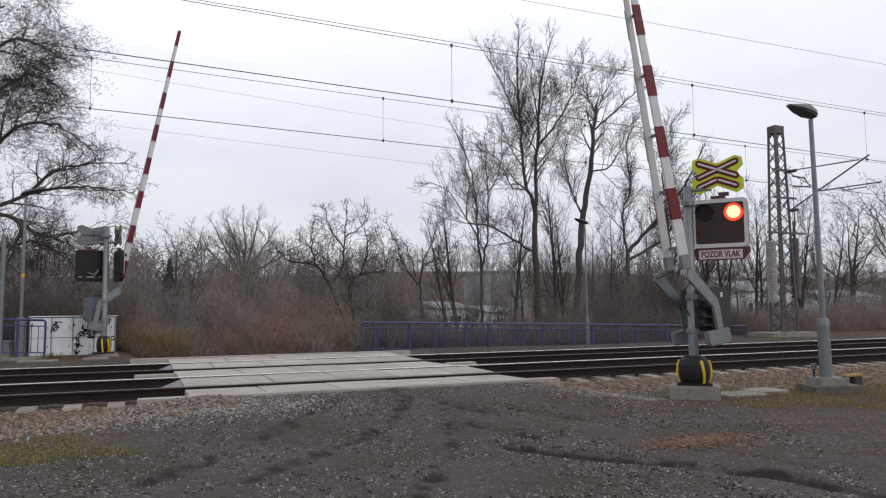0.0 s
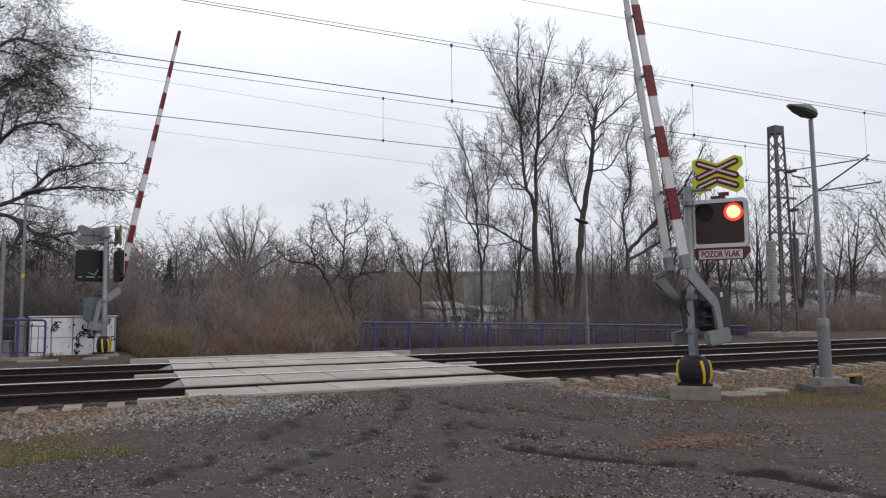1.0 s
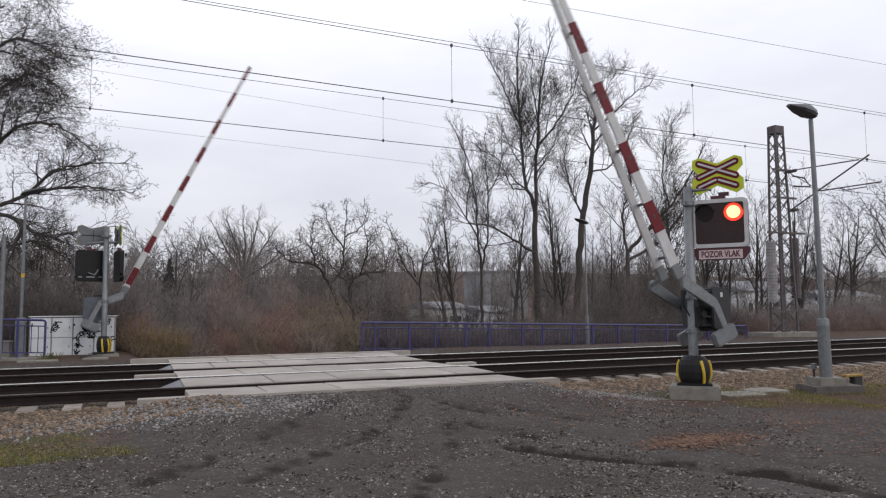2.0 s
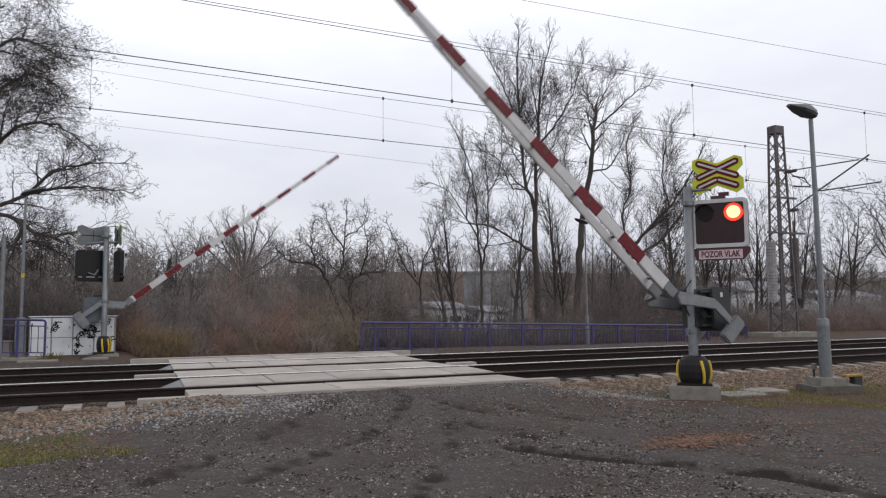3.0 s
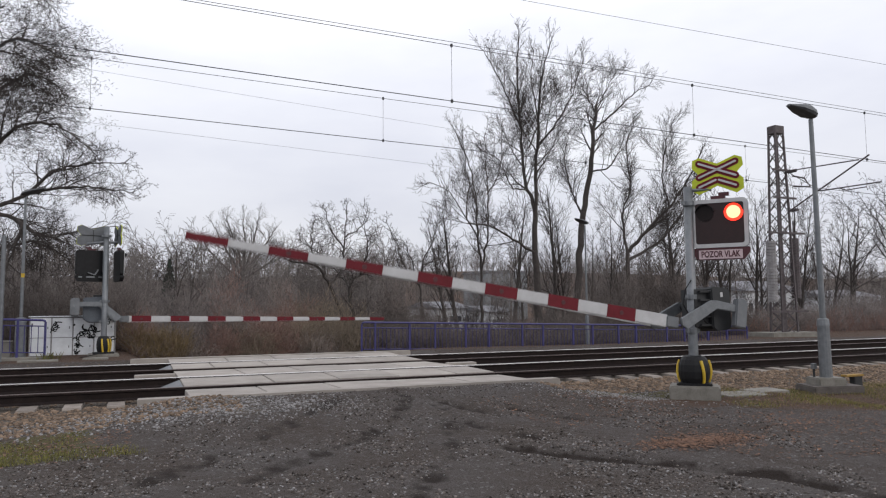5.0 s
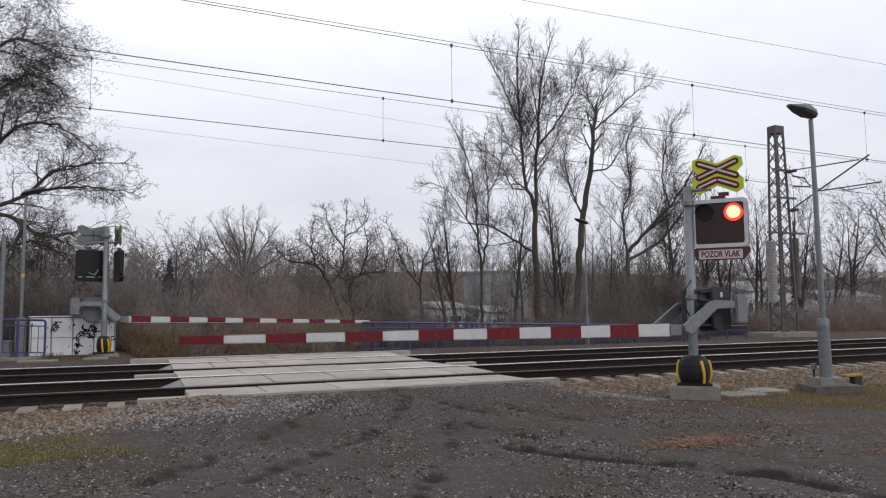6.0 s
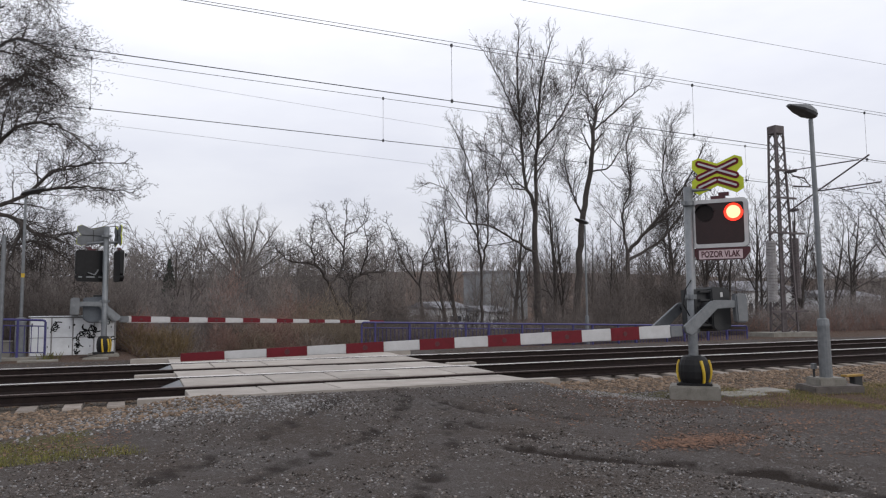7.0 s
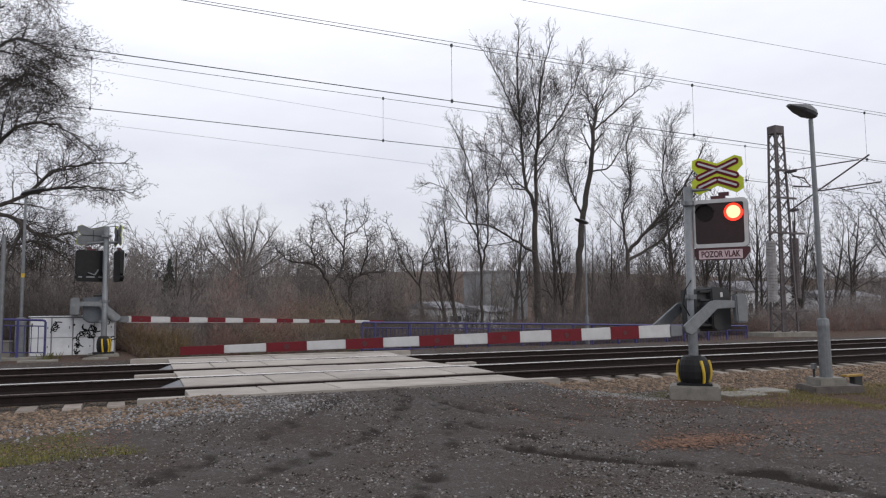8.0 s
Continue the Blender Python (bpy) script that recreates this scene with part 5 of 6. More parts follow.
shaped_tree(80, 17.68, 30.0, -0.50, (
    (0.30, 0.150, ((0.00, 0.0, 0.00), (-0.12, 0.0, 2.99), (-0.21, 0.0, 4.61), (-0.17, 0.0, 6.38))),
    (0.15, 0.020, ((-0.17, 0.0, 6.38), (-0.58, 0.3, 8.32), (-0.55, 0.6, 10.90), (-0.81, 0.4, 13.21), (-0.76, 0.2, 15.28))),
    (0.15, 0.020, ((-0.17, 0.0, 6.38), (-0.23, -0.3, 8.92), (-0.14, -0.5, 11.22), (-0.22, -0.9, 12.61), (0.26, -1.2, 14.64))),
    (0.10, 0.015, ((-0.19, -0.3, 9.42), (0.60, -0.9, 10.56), (0.97, -1.6, 11.78), (1.33, -2.2, 13.35))),
    (0.09, 0.015, ((-0.56, 0.6, 10.62), (-0.84, 1.2, 12.16), (-1.23, 1.8, 13.59), (-1.72, 2.2, 14.84))),
    (0.10, 0.020, ((-0.18, 0.0, 4.39), (-1.83, -0.8, 4.92), (-3.28, -1.4, 5.43), (-4.67, -1.9, 5.57), (-4.68, -2.3, 6.98))),
    (0.07, 0.015, ((-0.56, 0.2, 7.45), (-1.68, -0.4, 7.45), (-2.46, -1.0, 8.36), (-3.61, -1.6, 8.72))),
    (0.07, 0.015, ((-0.51, -0.1, 9.43), (0.55, 0.8, 11.05), (0.55, 1.4, 13.10), (0.99, 1.8, 15.06)))), "tall twin-stemmed bare tree with grey bark", BRANCHY, 3.0, 2.60)
shaped_tree(81, 20.97, 32.0, -0.68, (
    (0.32, 0.200, ((0.00, 0.0, 0.00), (0.19, 0.0, 3.26), (0.40, 0.0, 5.64), (0.77, 0.0, 7.75), (1.18, 0.0, 9.44))),
    (0.20, 0.090, ((1.18, 0.0, 9.44), (1.44, 0.1, 11.17), (1.71, 0.2, 12.83))),
    (0.09, 0.015, ((1.45, 0.1, 11.42), (2.29, -0.6, 12.31), (3.04, -1.2, 13.21), (3.76, -1.8, 13.67))),
    (0.10, 0.015, ((0.60, 0.0, 6.69), (0.43, 0.7, 8.14), (0.33, 1.2, 9.76), (0.85, 1.6, 11.62))),
    (0.08, 0.015, ((1.06, 0.0, 9.13), (1.75, -0.8, 9.30), (2.13, -1.3, 10.25), (2.45, -1.6, 11.32))),
    (0.07, 0.015, ((1.66, 0.2, 12.45), (1.48, 0.8, 13.70), (1.43, 1.0, 14.86))),
    (0.06, 0.015, ((1.65, 0.2, 12.30), (2.69, 0.6, 13.93), (3.71, 0.9, 15.27)))), "dark bare tree with a broken top and heavy limbs", BRANCHY, 3.4, 2.45)
shaped_tree(82, 23.40, 31.0, -0.70, (
    (0.26, 0.160, ((0.00, 0.0, 0.00), (0.17, 0.0, 2.68), (0.20, 0.0, 4.80))),
    (0.12, 0.015, ((0.20, 0.0, 4.80), (0.25, 0.4, 6.73), (1.05, 0.7, 8.49), (1.09, 1.0, 10.66), (1.87, 1.3, 12.28))),
    (0.16, 0.030, ((0.28, 0.0, 4.86), (1.20, -0.6, 6.14), (2.16, -1.0, 7.20), (2.97, -1.5, 8.49), (3.65, -2.0, 10.23))),
    (0.13, 0.030, ((0.26, 0.0, 4.45), (2.58, 0.5, 5.45), (4.26, 0.9, 6.79), (5.93, 1.3, 8.38), (7.73, 1.6, 10.37))),
    (0.07, 0.015, ((2.16, -1.0, 7.20), (1.45, -1.4, 8.76), (1.47, -1.8, 10.46), (1.94, -2.0, 11.78)))), "forked bare tree leaning over the railing", BRANCHY, 3.6, 2.55)
shaped_tree(83, 14.16, 29.0, -0.22, (
    (0.13, 0.090, ((0.00, 0.0, 0.00), (-0.03, 0.0, 1.64), (-0.04, 0.0, 3.20))),
    (0.09, 0.015, ((-0.04, 0.0, 3.20), (-0.09, 0.2, 4.68), (-0.06, 0.5, 6.52), (-0.16, 0.8, 8.00), (-0.88, 1.2, 9.96))),
    (0.08, 0.015, ((-0.04, 0.0, 3.20), (0.14, -0.3, 4.77), (-0.00, -0.6, 6.87), (-0.26, -0.9, 9.06))),
    (0.05, 0.012, ((-0.09, 0.2, 4.68), (-1.21, -0.4, 5.83), (-2.05, -0.8, 6.59), (-3.04, -1.2, 6.78))),
    (0.05, 0.012, ((-0.09, 0.4, 6.25), (-0.24, 1.0, 7.90), (-0.23, 1.5, 9.61))),
    (0.05, 0.012, ((-0.01, -0.6, 6.49), (0.34, -1.2, 7.54), (0.30, -1.6, 9.20)))), "slender bare tree with a fan of upright branches", BRANCHY, 2.8, 2.05)
shaped_tree(84, 7.61, 27.0, 0.05, (
    (0.17, 0.110, ((0.00, 0.0, 0.00), (-0.34, 0.0, 0.97), (-0.87, 0.0, 2.19))),
    (0.10, 0.015, ((-0.87, 0.0, 2.19), (-1.49, -0.5, 2.84), (-2.60, -1.1, 2.99), (-3.17, -1.6, 3.36))),
    (0.10, 0.015, ((-0.87, 0.0, 2.19), (-0.35, 0.3, 2.75), (-0.14, 0.5, 3.94), (-0.00, 0.7, 5.38))),
    (0.06, 0.012, ((-1.49, -0.5, 2.84), (-1.81, -1.0, 3.65), (-1.76, -1.3, 4.40))),
    (0.12, 0.050, ((0.27, 0.0, -0.01), (0.18, 0.0, 0.75), (-0.09, 0.1, 2.09), (0.44, 0.3, 2.59), (1.58, 0.8, 2.76))),
    (0.06, 0.012, ((-0.09, 0.1, 2.09), (-0.17, 0.9, 2.52), (-0.80, 1.5, 3.33), (-1.61, 2.0, 4.03))),
    (0.06, 0.012, ((0.44, 0.3, 2.59), (0.50, -0.4, 3.55), (0.27, -0.8, 4.48))),
    (0.05, 0.012, ((-0.19, 0.5, 3.61), (-0.56, 1.1, 4.43), (-0.72, 1.4, 5.26))),
    (0.05, 0.012, ((-0.12, 0.5, 4.05), (0.69, 1.0, 4.58), (1.02, 1.3, 5.28)))), "gnarled low fruit tree with tangled bare twigs", TANGLED, 5.2, 1.35)
shaped_tree(85, 11.21, 28.5, -0.03, (
    (0.11, 0.070, ((0.00, 0.0, 0.00), (-0.09, 0.0, 1.23), (-0.24, 0.0, 2.30))),
    (0.07, 0.012, ((-0.24, 0.0, 2.30), (-0.74, 0.5, 3.15), (-0.98, 0.9, 4.15), (-1.31, 1.2, 5.10))),
    (0.07, 0.012, ((-0.24, 0.0, 2.30), (-0.19, -0.4, 3.35), (0.08, -0.7, 4.04), (0.14, -1.0, 4.84))),
    (0.05, 0.012, ((-0.34, 0.2, 2.66), (-0.89, -0.6, 3.55), (-1.42, -1.2, 4.07))),
    (0.05, 0.012, ((-0.20, -0.3, 3.12), (1.05, 0.4, 3.54), (1.63, 0.8, 3.96)))), "low bare fruit tree with tangled twigs", TANGLED, 4.2, 1.45)
shaped_tree(86, 8.10, 62.0, 0.77, (
    (0.30, 0.220, ((0.00, 0.0, 0.00), (0.04, 0.0, 3.28))),
    (0.18, 0.020, ((0.04, 0.0, 3.28), (-1.06, 0.5, 5.18), (-1.90, 1.0, 6.86), (-2.44, 1.3, 7.97))),
    (0.18, 0.020, ((0.04, 0.0, 3.28), (-0.51, -0.5, 5.59), (-1.27, -1.0, 7.38), (-1.54, -1.3, 8.17))),
    (0.18, 0.020, ((0.04, 0.0, 3.28), (0.27, 0.6, 6.17), (0.11, 1.0, 7.65), (0.23, 1.3, 8.85))),
    (0.18, 0.020, ((0.04, 0.0, 3.28), (0.62, -0.6, 5.61), (0.99, -1.0, 7.47), (1.09, -1.2, 8.39))),
    (0.18, 0.020, ((0.04, 0.0, 3.28), (1.32, 1.0, 5.02), (2.50, 1.6, 6.81), (3.14, 2.0, 7.77))),
    (0.16, 0.020, ((0.05, 0.0, 3.04), (-1.66, -1.0, 4.14), (-2.92, -1.6, 5.44), (-3.40, -2.0, 6.29))),
    (0.16, 0.020, ((0.05, 0.0, 3.04), (1.72, -1.0, 4.19), (2.63, -1.6, 5.11), (3.06, -2.0, 6.12)))), "pale round-crowned bare tree at the wood's edge", BRANCHY, 2.4, 2.30, PALE_BARK, PALE_AND_HAZED_TWIG)
big_tree = shaped_tree(87, -4.45, 25.5, 0.16, (
    (0.34, 0.140, ((0.00, 0.0, 0.00), (-0.15, 0.0, 2.36), (-0.15, 0.0, 4.58), (-0.16, 0.0, 7.19), (-0.10, 0.0, 9.68), (-0.05, 0.0, 11.50))),
    (0.10, 0.012, ((-0.18, 0.0, 8.60), (0.77, -0.6, 9.42), (1.70, -1.2, 9.09), (2.41, -1.6, 8.56))),
    (0.09, 0.012, ((-0.22, 0.0, 10.38), (0.34, 0.7, 11.22), (1.07, 1.2, 11.64), (1.60, 1.8, 11.48))),
    (0.11, 0.012, ((-0.19, 0.0, 7.19), (0.77, 0.6, 8.54), (1.57, 1.1, 8.79), (2.13, 1.4, 8.26))),
    (0.12, 0.012, ((-0.16, 0.0, 5.62), (0.99, -0.6, 6.70), (2.10, -1.2, 6.73), (3.20, -1.7, 5.85))),
    (0.13, 0.012, ((-0.13, 0.0, 4.07), (1.20, 0.4, 4.84), (1.88, 0.9, 5.71), (2.91, 1.3, 6.08), (3.99, 1.6, 6.26))),
    (0.09, 0.012, ((1.20, 0.4, 4.84), (2.35, -0.2, 5.04), (3.37, -0.8, 4.93), (4.28, -1.2, 4.78))),
    (0.13, 0.030, ((-0.13, 0.0, 4.24), (0.71, -0.6, 4.03), (1.22, -1.0, 3.77), (1.15, -1.2, 2.98), (0.88, -1.4, 2.14))),
    (0.09, 0.012, ((1.22, -1.0, 3.77), (1.83, -0.4, 3.40), (2.59, 0.2, 3.66), (3.77, 0.7, 3.94))),
    (0.09, 0.012, ((-0.13, 0.0, 2.53), (1.05, 1.0, 3.33), (2.14, 1.6, 3.00), (2.82, 2.0, 2.11)))), "large dark bare tree with spreading limbs", DROOPING, 5.0, 1.95)


def twig_sprays(owner, seed, clumps, reach):
    """Dense sprays of short fine twigs in clumps."""
    rng = random.Random(seed)
    b = Build()
    for _ in range(clumps):
        cx, cy, cz = rng.gauss(reach[0], reach[3]), rng.gauss(reach[1], reach[3]), rng.gauss(reach[2], reach[4])
        for _k in range(60):
            p = Vector((cx + rng.gauss(0, 0.22), cy + rng.gauss(0, 0.22), cz + rng.gauss(0, 0.16)))
            a, t, s = rng.uniform(0, 6.28), rng.uniform(-0.9, 0.9), rng.uniform(0.05, 0.11)
            u = Vector((math.cos(a) * math.cos(t), math.sin(a) * math.cos(t), math.sin(t))) * s
            v = u.cross(Vector((rng.gauss(0, 1), rng.gauss(0, 1), rng.gauss(0, 1)))).normalized() * 0.0075
            n = len(b.v)
            b.v += [tuple(p + u), tuple(p + v), tuple(p - u), tuple(p - v)]
            b.f += [(n, n + 1, n + 2), (n, n + 2, n + 3)]
    part("twig_sprays", b, TWIG, owner, "dense dark sprays of fine twigs")


twig_sprays(big_tree, 3, 300, (1.24, 0.0, 8.24, 0.8, 1.2))


# ---------------------------------------------------------------- undergrowth and far woods
def thicket(name, seed, count, area, height, mat, label, r=0.0048, lean=0.45, twiggy=7):
    """Upright stems with a few side twigs, as one tangle."""
    rng = random.Random(seed)
    b = Build()
    for _ in range(count):
        x, y = rng.uniform(area[0], area[1]), rng.uniform(area[2], area[3])
        edge = 0.55 + 0.9 * noise.noise((x * 0.5, y * 0.35, seed)) + 0.3 * noise.noise((x * 1.7, y * 1.2, seed))
        h = height * rng.uniform(0.55, 1.1) * clamp(edge + 0.35, 0.35, 1.3)
        p = Vector((x, y, ground_z(x, y) - 0.05))
        d = Vector((rng.gauss(0, lean), rng.gauss(0, lean), 1)).normalized()
        pts = [p]
        for i in range(3):
            d = (d + Vector((rng.gauss(0, 0.14), rng.gauss(0, 0.14), 0))).normalized()
            pts.append(pts[-1] + d * (h / 3))
        rr = r * rng.uniform(0.7, 1.5)
        b.tube(pts, [rr * 1.4, rr, rr * 0.8, rr * 0.4], 3, caps=False)
        for _k in range(twiggy):
            i = rng.randrange(1, 3)
            q = pts[i].lerp(pts[i + 1], rng.random())
            e = (d + Vector((rng.gauss(0, 0.7), rng.gauss(0, 0.7), rng.gauss(0.1, 0.4)))).normalized()
            b.tube([q, q + e * h * rng.uniform(0.12, 0.34)], [rr * 0.7, rr * 0.3], 3, caps=False)
    ob = part(name, b, mat, None)
    return tagged(ob, label, "undergrowth", kind="stuff")


def joined(name, verts, faces, mat, label, category):
    v, f = np.concatenate(verts), np.concatenate(faces)
    k = f.shape[1]
    me = bpy.data.meshes.new(name)
    me.vertices.add(len(v))
    me.vertices.foreach_set("co", v.astype(np.float32).ravel())
    me.loops.add(f.size)
    me.loops.foreach_set("vertex_index", f.ravel().astype(np.int32))
    me.polygons.add(len(f))
    me.polygons.foreach_set("loop_start", np.arange(0, f.size, k, dtype=np.int32))
    me.update(calc_edges=True)
    me.materials.append(mat)
    return tagged(new(name, me), label, category, kind="stuff")


def brush(seed, mounds, per, mat, label, length=0.42, r=0.0055):
    """Rounded bushes of fine leafless twigs: each mound is x, y, half width, half depth and height."""
    rng = np.random.default_rng(seed)
    verts, faces, n = [], [], 0
    for x, y, rx, ry, h in mounds:
        k = int(per * rx * h)
        u = rng.normal(size=(k, 3))
        u /= np.linalg.norm(u, axis=1)[:, None]
        u[:, 2] = np.abs(u[:, 2])
        s = rng.random(k)[:, None] ** 0.45
        lump = 0.8 + 0.35 * np.sin(u[:, :1] * 5.1 + x) * np.cos(u[:, 1:2] * 4.3 + y) + 0.12 * rng.normal(size=(k, 1))
        p = u * s * lump * np.array([rx * 1.15, ry, h]) + np.array([x, y, 0.0])
        ground = np.array([ground_z(a, b) for a, b in p[:, :2]]) - 0.03
        p[:, 2] += ground
        d = u * np.array([0.6, 0.6, 0.5]) + rng.normal(size=(k, 3)) * 0.5 + np.array([0, 0, 0.45])
        d /= np.linalg.norm(d, axis=1)[:, None]
        q = p + d * (length * (0.4 + rng.random(k) ** 2 * 1.3))[:, None]
        a = np.cross(d, rng.normal(size=(k, 3)))
        a /= np.linalg.norm(a, axis=1)[:, None]
        c = np.cross(d, a)
        w = (r * (0.6 + 0.9 * rng.random(k)))[:, None]
        ring = [p + w * (a * math.cos(t) + c * math.sin(t)) for t in (0.0, 2.094, 4.189)]
        verts.append(np.stack(ring + [q], axis=1).reshape(-1, 3))
        idx = n + 4 * np.arange(k)[:, None]
        faces.append(np.concatenate([idx + np.array([f]) for f in ((0, 1, 3), (1, 2, 3), (2, 0, 3))]))
        n += 4 * k
    return joined("undergrowth", verts, faces, mat, label, "undergrowth")


brush(60, ((-0.0, 28.0, 0.9, 1.3, 2.5), (1.1, 28.5, 1.1, 1.3, 2.7), (2.0, 27.5, 1.2, 1.3, 2.5), (0.5, 26.0, 0.8, 1.3, 1.8), (1.5, 25.6, 0.9, 1.3, 1.6), (4.2, 28.5, 1.3, 1.3, 2.7), (2.9, 26.5, 1.0, 1.3, 2.2), (26.7, 25.5, 1.4, 1.3, 1.2), (29.4, 26.0, 1.9, 1.3, 1.3), (32.1, 26.0, 2.4, 1.3, 1.3), (35.6, 26.5, 2.6, 1.3, 1.5), (37.2, 29.0, 2.3, 1.3, 2.0), (26.0, 28.0, 1.5, 1.3, 2.0), (40.0, 29.0, 2.0, 1.3, 2.3)), 2300, GREY_BRUSH, "dense grey-brown leafless bushes")
brush(61, ((3.2, 29.0, 0.9, 1.3, 3.2), (0.2, 25.0, 0.6, 1.3, 1.5), (4.1, 25.3, 0.9, 1.3, 1.7), (5.4, 27.0, 1.1, 1.3, 2.2), (2.6, 25.0, 0.7, 1.3, 1.3), (4.8, 25.0, 0.8, 1.3, 1.0)), 2000, RED_STEM, "reddish leafless bushes and dead weeds")
brush(62, ((6.1, 26.5, 1.1, 1.3, 2.2), (6.7, 25.5, 0.9, 1.3, 1.7), (5.4, 25.2, 0.9, 1.3, 1.4), (7.0, 25.0, 0.7, 1.3, 1.1), (7.5, 25.4, 0.8, 1.3, 1.4), (3.7, 25.0, 1.1, 1.3, 1.0)), 2300, OLIVE_BRUSH, "olive-brown leafless bushes and dry stems")
brush(63, ((1.5, 24.8, 1.0, 1.3, 0.9), (0.2, 24.8, 0.6, 1.3, 0.8), (5.7, 24.8, 1.2, 1.3, 0.8), (3.3, 26.2, 1.2, 1.3, 1.8), (5.3, 30.0, 0.9, 1.3, 3.5)), 2300, BROWN_STEM, "brown dead weeds and brambles")
brush(64, ((-3.7, 28.0, 1.2, 1.3, 2.6), (-2.3, 27.5, 1.0, 1.3, 2.4), (-1.1, 27.5, 0.9, 1.3, 2.6), (-0.4, 26.0, 0.7, 1.3, 2.2), (-2.4, 26.5, 1.0, 1.3, 1.8), (-3.6, 26.5, 0.9, 1.3, 1.8), (9.3, 27.5, 1.1, 1.3, 2.7), (9.3, 25.5, 1.1, 1.3, 1.7), (7.9, 25.0, 0.6, 1.3, 1.7), (10.6, 26.5, 1.0, 1.3, 1.9), (7.5, 29.5, 1.1, 1.3, 3.2), (19.6, 27.0, 1.6, 1.3, 3.3), (21.9, 27.5, 2.0, 1.3, 3.5), (23.1, 27.0, 1.5, 1.3, 3.0), (19.3, 25.5, 1.8, 1.3, 2.2), (17.7, 26.5, 1.2, 1.3, 2.1), (8.5, 24.6, 1.3, 1.3, 1.1), (10.4, 24.8, 1.1, 1.3, 1.0)), 2500, DARK_BRUSH, "dark tangled leafless shrubs")
brush(82, ((12.2, 24.8, 1.5, 1.3, 0.9), (14.2, 24.8, 1.5, 1.3, 1.0), (16.1, 25.0, 1.6, 1.3, 1.2), (18.1, 25.0, 1.4, 1.3, 1.3), (20.4, 25.0, 1.8, 1.3, 1.4), (22.5, 25.0, 1.6, 1.3, 1.2), (24.7, 25.2, 1.7, 1.3, 1.3), (24.2, 27.0, 1.4, 1.3, 2.5), (16.4, 26.5, 1.0, 1.3, 1.6), (14.0, 26.0, 0.8, 1.3, 1.3)), 2500, DARK_BRUSH, "dark tangled leafless shrubs")
thicket("undergrowth", 43, 520, (-0.1, 1.4, 24.0, 24.9), 1.15, STRAW, "yellow dry grass and weeds", r=0.006, lean=0.35)
thicket("undergrowth", 47, 2200, (8.2, 22.0, 22.9, 24.2), 1.0, DARK_BRUSH, "dark tangled shrubs close behind the railing", lean=0.6, twiggy=8)
thicket("undergrowth", 42, 160, (-0.8, 8.4, 24.3, 26.0), 1.3, RED_STEM, "reddish brown dead weeds and stems", lean=0.5)
thicket("undergrowth", 46, 1300, (24.0, 44.0, 23.5, 28.0), 1.1, RED_STEM, "brown dead weeds beside the track", lean=0.3)


thicket("undergrowth", 48, 190, (11.5, 28.0, 36.0, 44.0), 3.6, TWIG, "thin dark saplings in front of far houses", r=0.011, lean=0.3, twiggy=14)
thicket("undergrowth", 49, 300, (35.0, 58.0, 34.0, 40.0), 3.4, TWIG, "thin dark saplings in front of far houses", r=0.011, lean=0.3, twiggy=14)


def far_wood(name, seed, protos, spots, mat, label):
    """Many stamped trees joined in one mesh."""
    rng = random.Random(seed)
    verts, faces, n = [], [], 0
    for x, y, h in spots:
        v, f = protos[rng.randrange(len(protos))]
        a = rng.uniform(0, 6.28)
        c, s = math.cos(a), math.sin(a)
        k = h / 10.0
        w = np.empty_like(v)
        w[:, 0] = (v[:, 0] * c - v[:, 1] * s) * k + x
        w[:, 1] = (v[:, 0] * s + v[:, 1] * c) * k + y
        w[:, 2] = v[:, 2] * k + ground_z(x, y) - 0.2
        verts.append(w)
        faces.append(f + n)
        n += len(v)
    v, f = np.concatenate(verts), np.concatenate(faces)
    me = bpy.data.meshes.new(name)
    me.vertices.add(len(v))
    me.vertices.foreach_set("co", v.ravel())
    me.loops.add(f.size)
    me.loops.foreach_set("vertex_index", f.ravel().astype(np.int32))
    me.polygons.add(len(f))
    me.polygons.foreach_set("loop_start", np.arange(0, f.size, 4, dtype=np.int32))
    me.update(calc_edges=True)
    me.materials.append(mat)
    return tagged(new(name, me), label, "woodland", kind="stuff")


SMALL = dict(TALL, segs=(6, 4, 3, 2), sides=(4, 3, 3, 3), taper=(0.2, 0.25, 0.4, 0.5), wobble=(0.05, 0.10, 0.12, 0.14), lift=(0.03, 0.12, 0.06, 0.03), count=(13, 7, 4), start=(0.15, 0.15, 0.1), angle=((28, 60), (30, 60), (30, 65)), thin=((0.35, 0.55), (0.45, 0.65), (0.5, 0.7)), len=((0.3, 0.48), (0.4, 0.6), (0.4, 0.65)), cone=(0.3, 0.4, 0.3), ref=(1, 3.5, 1.7), fine=9, least=0.022)
LIGHT = dict(SMALL, segs=(4, 2, 1), sides=(3, 3, 3), taper=(0.2, 0.3, 0.4), count=(13, 8), least=0.035)


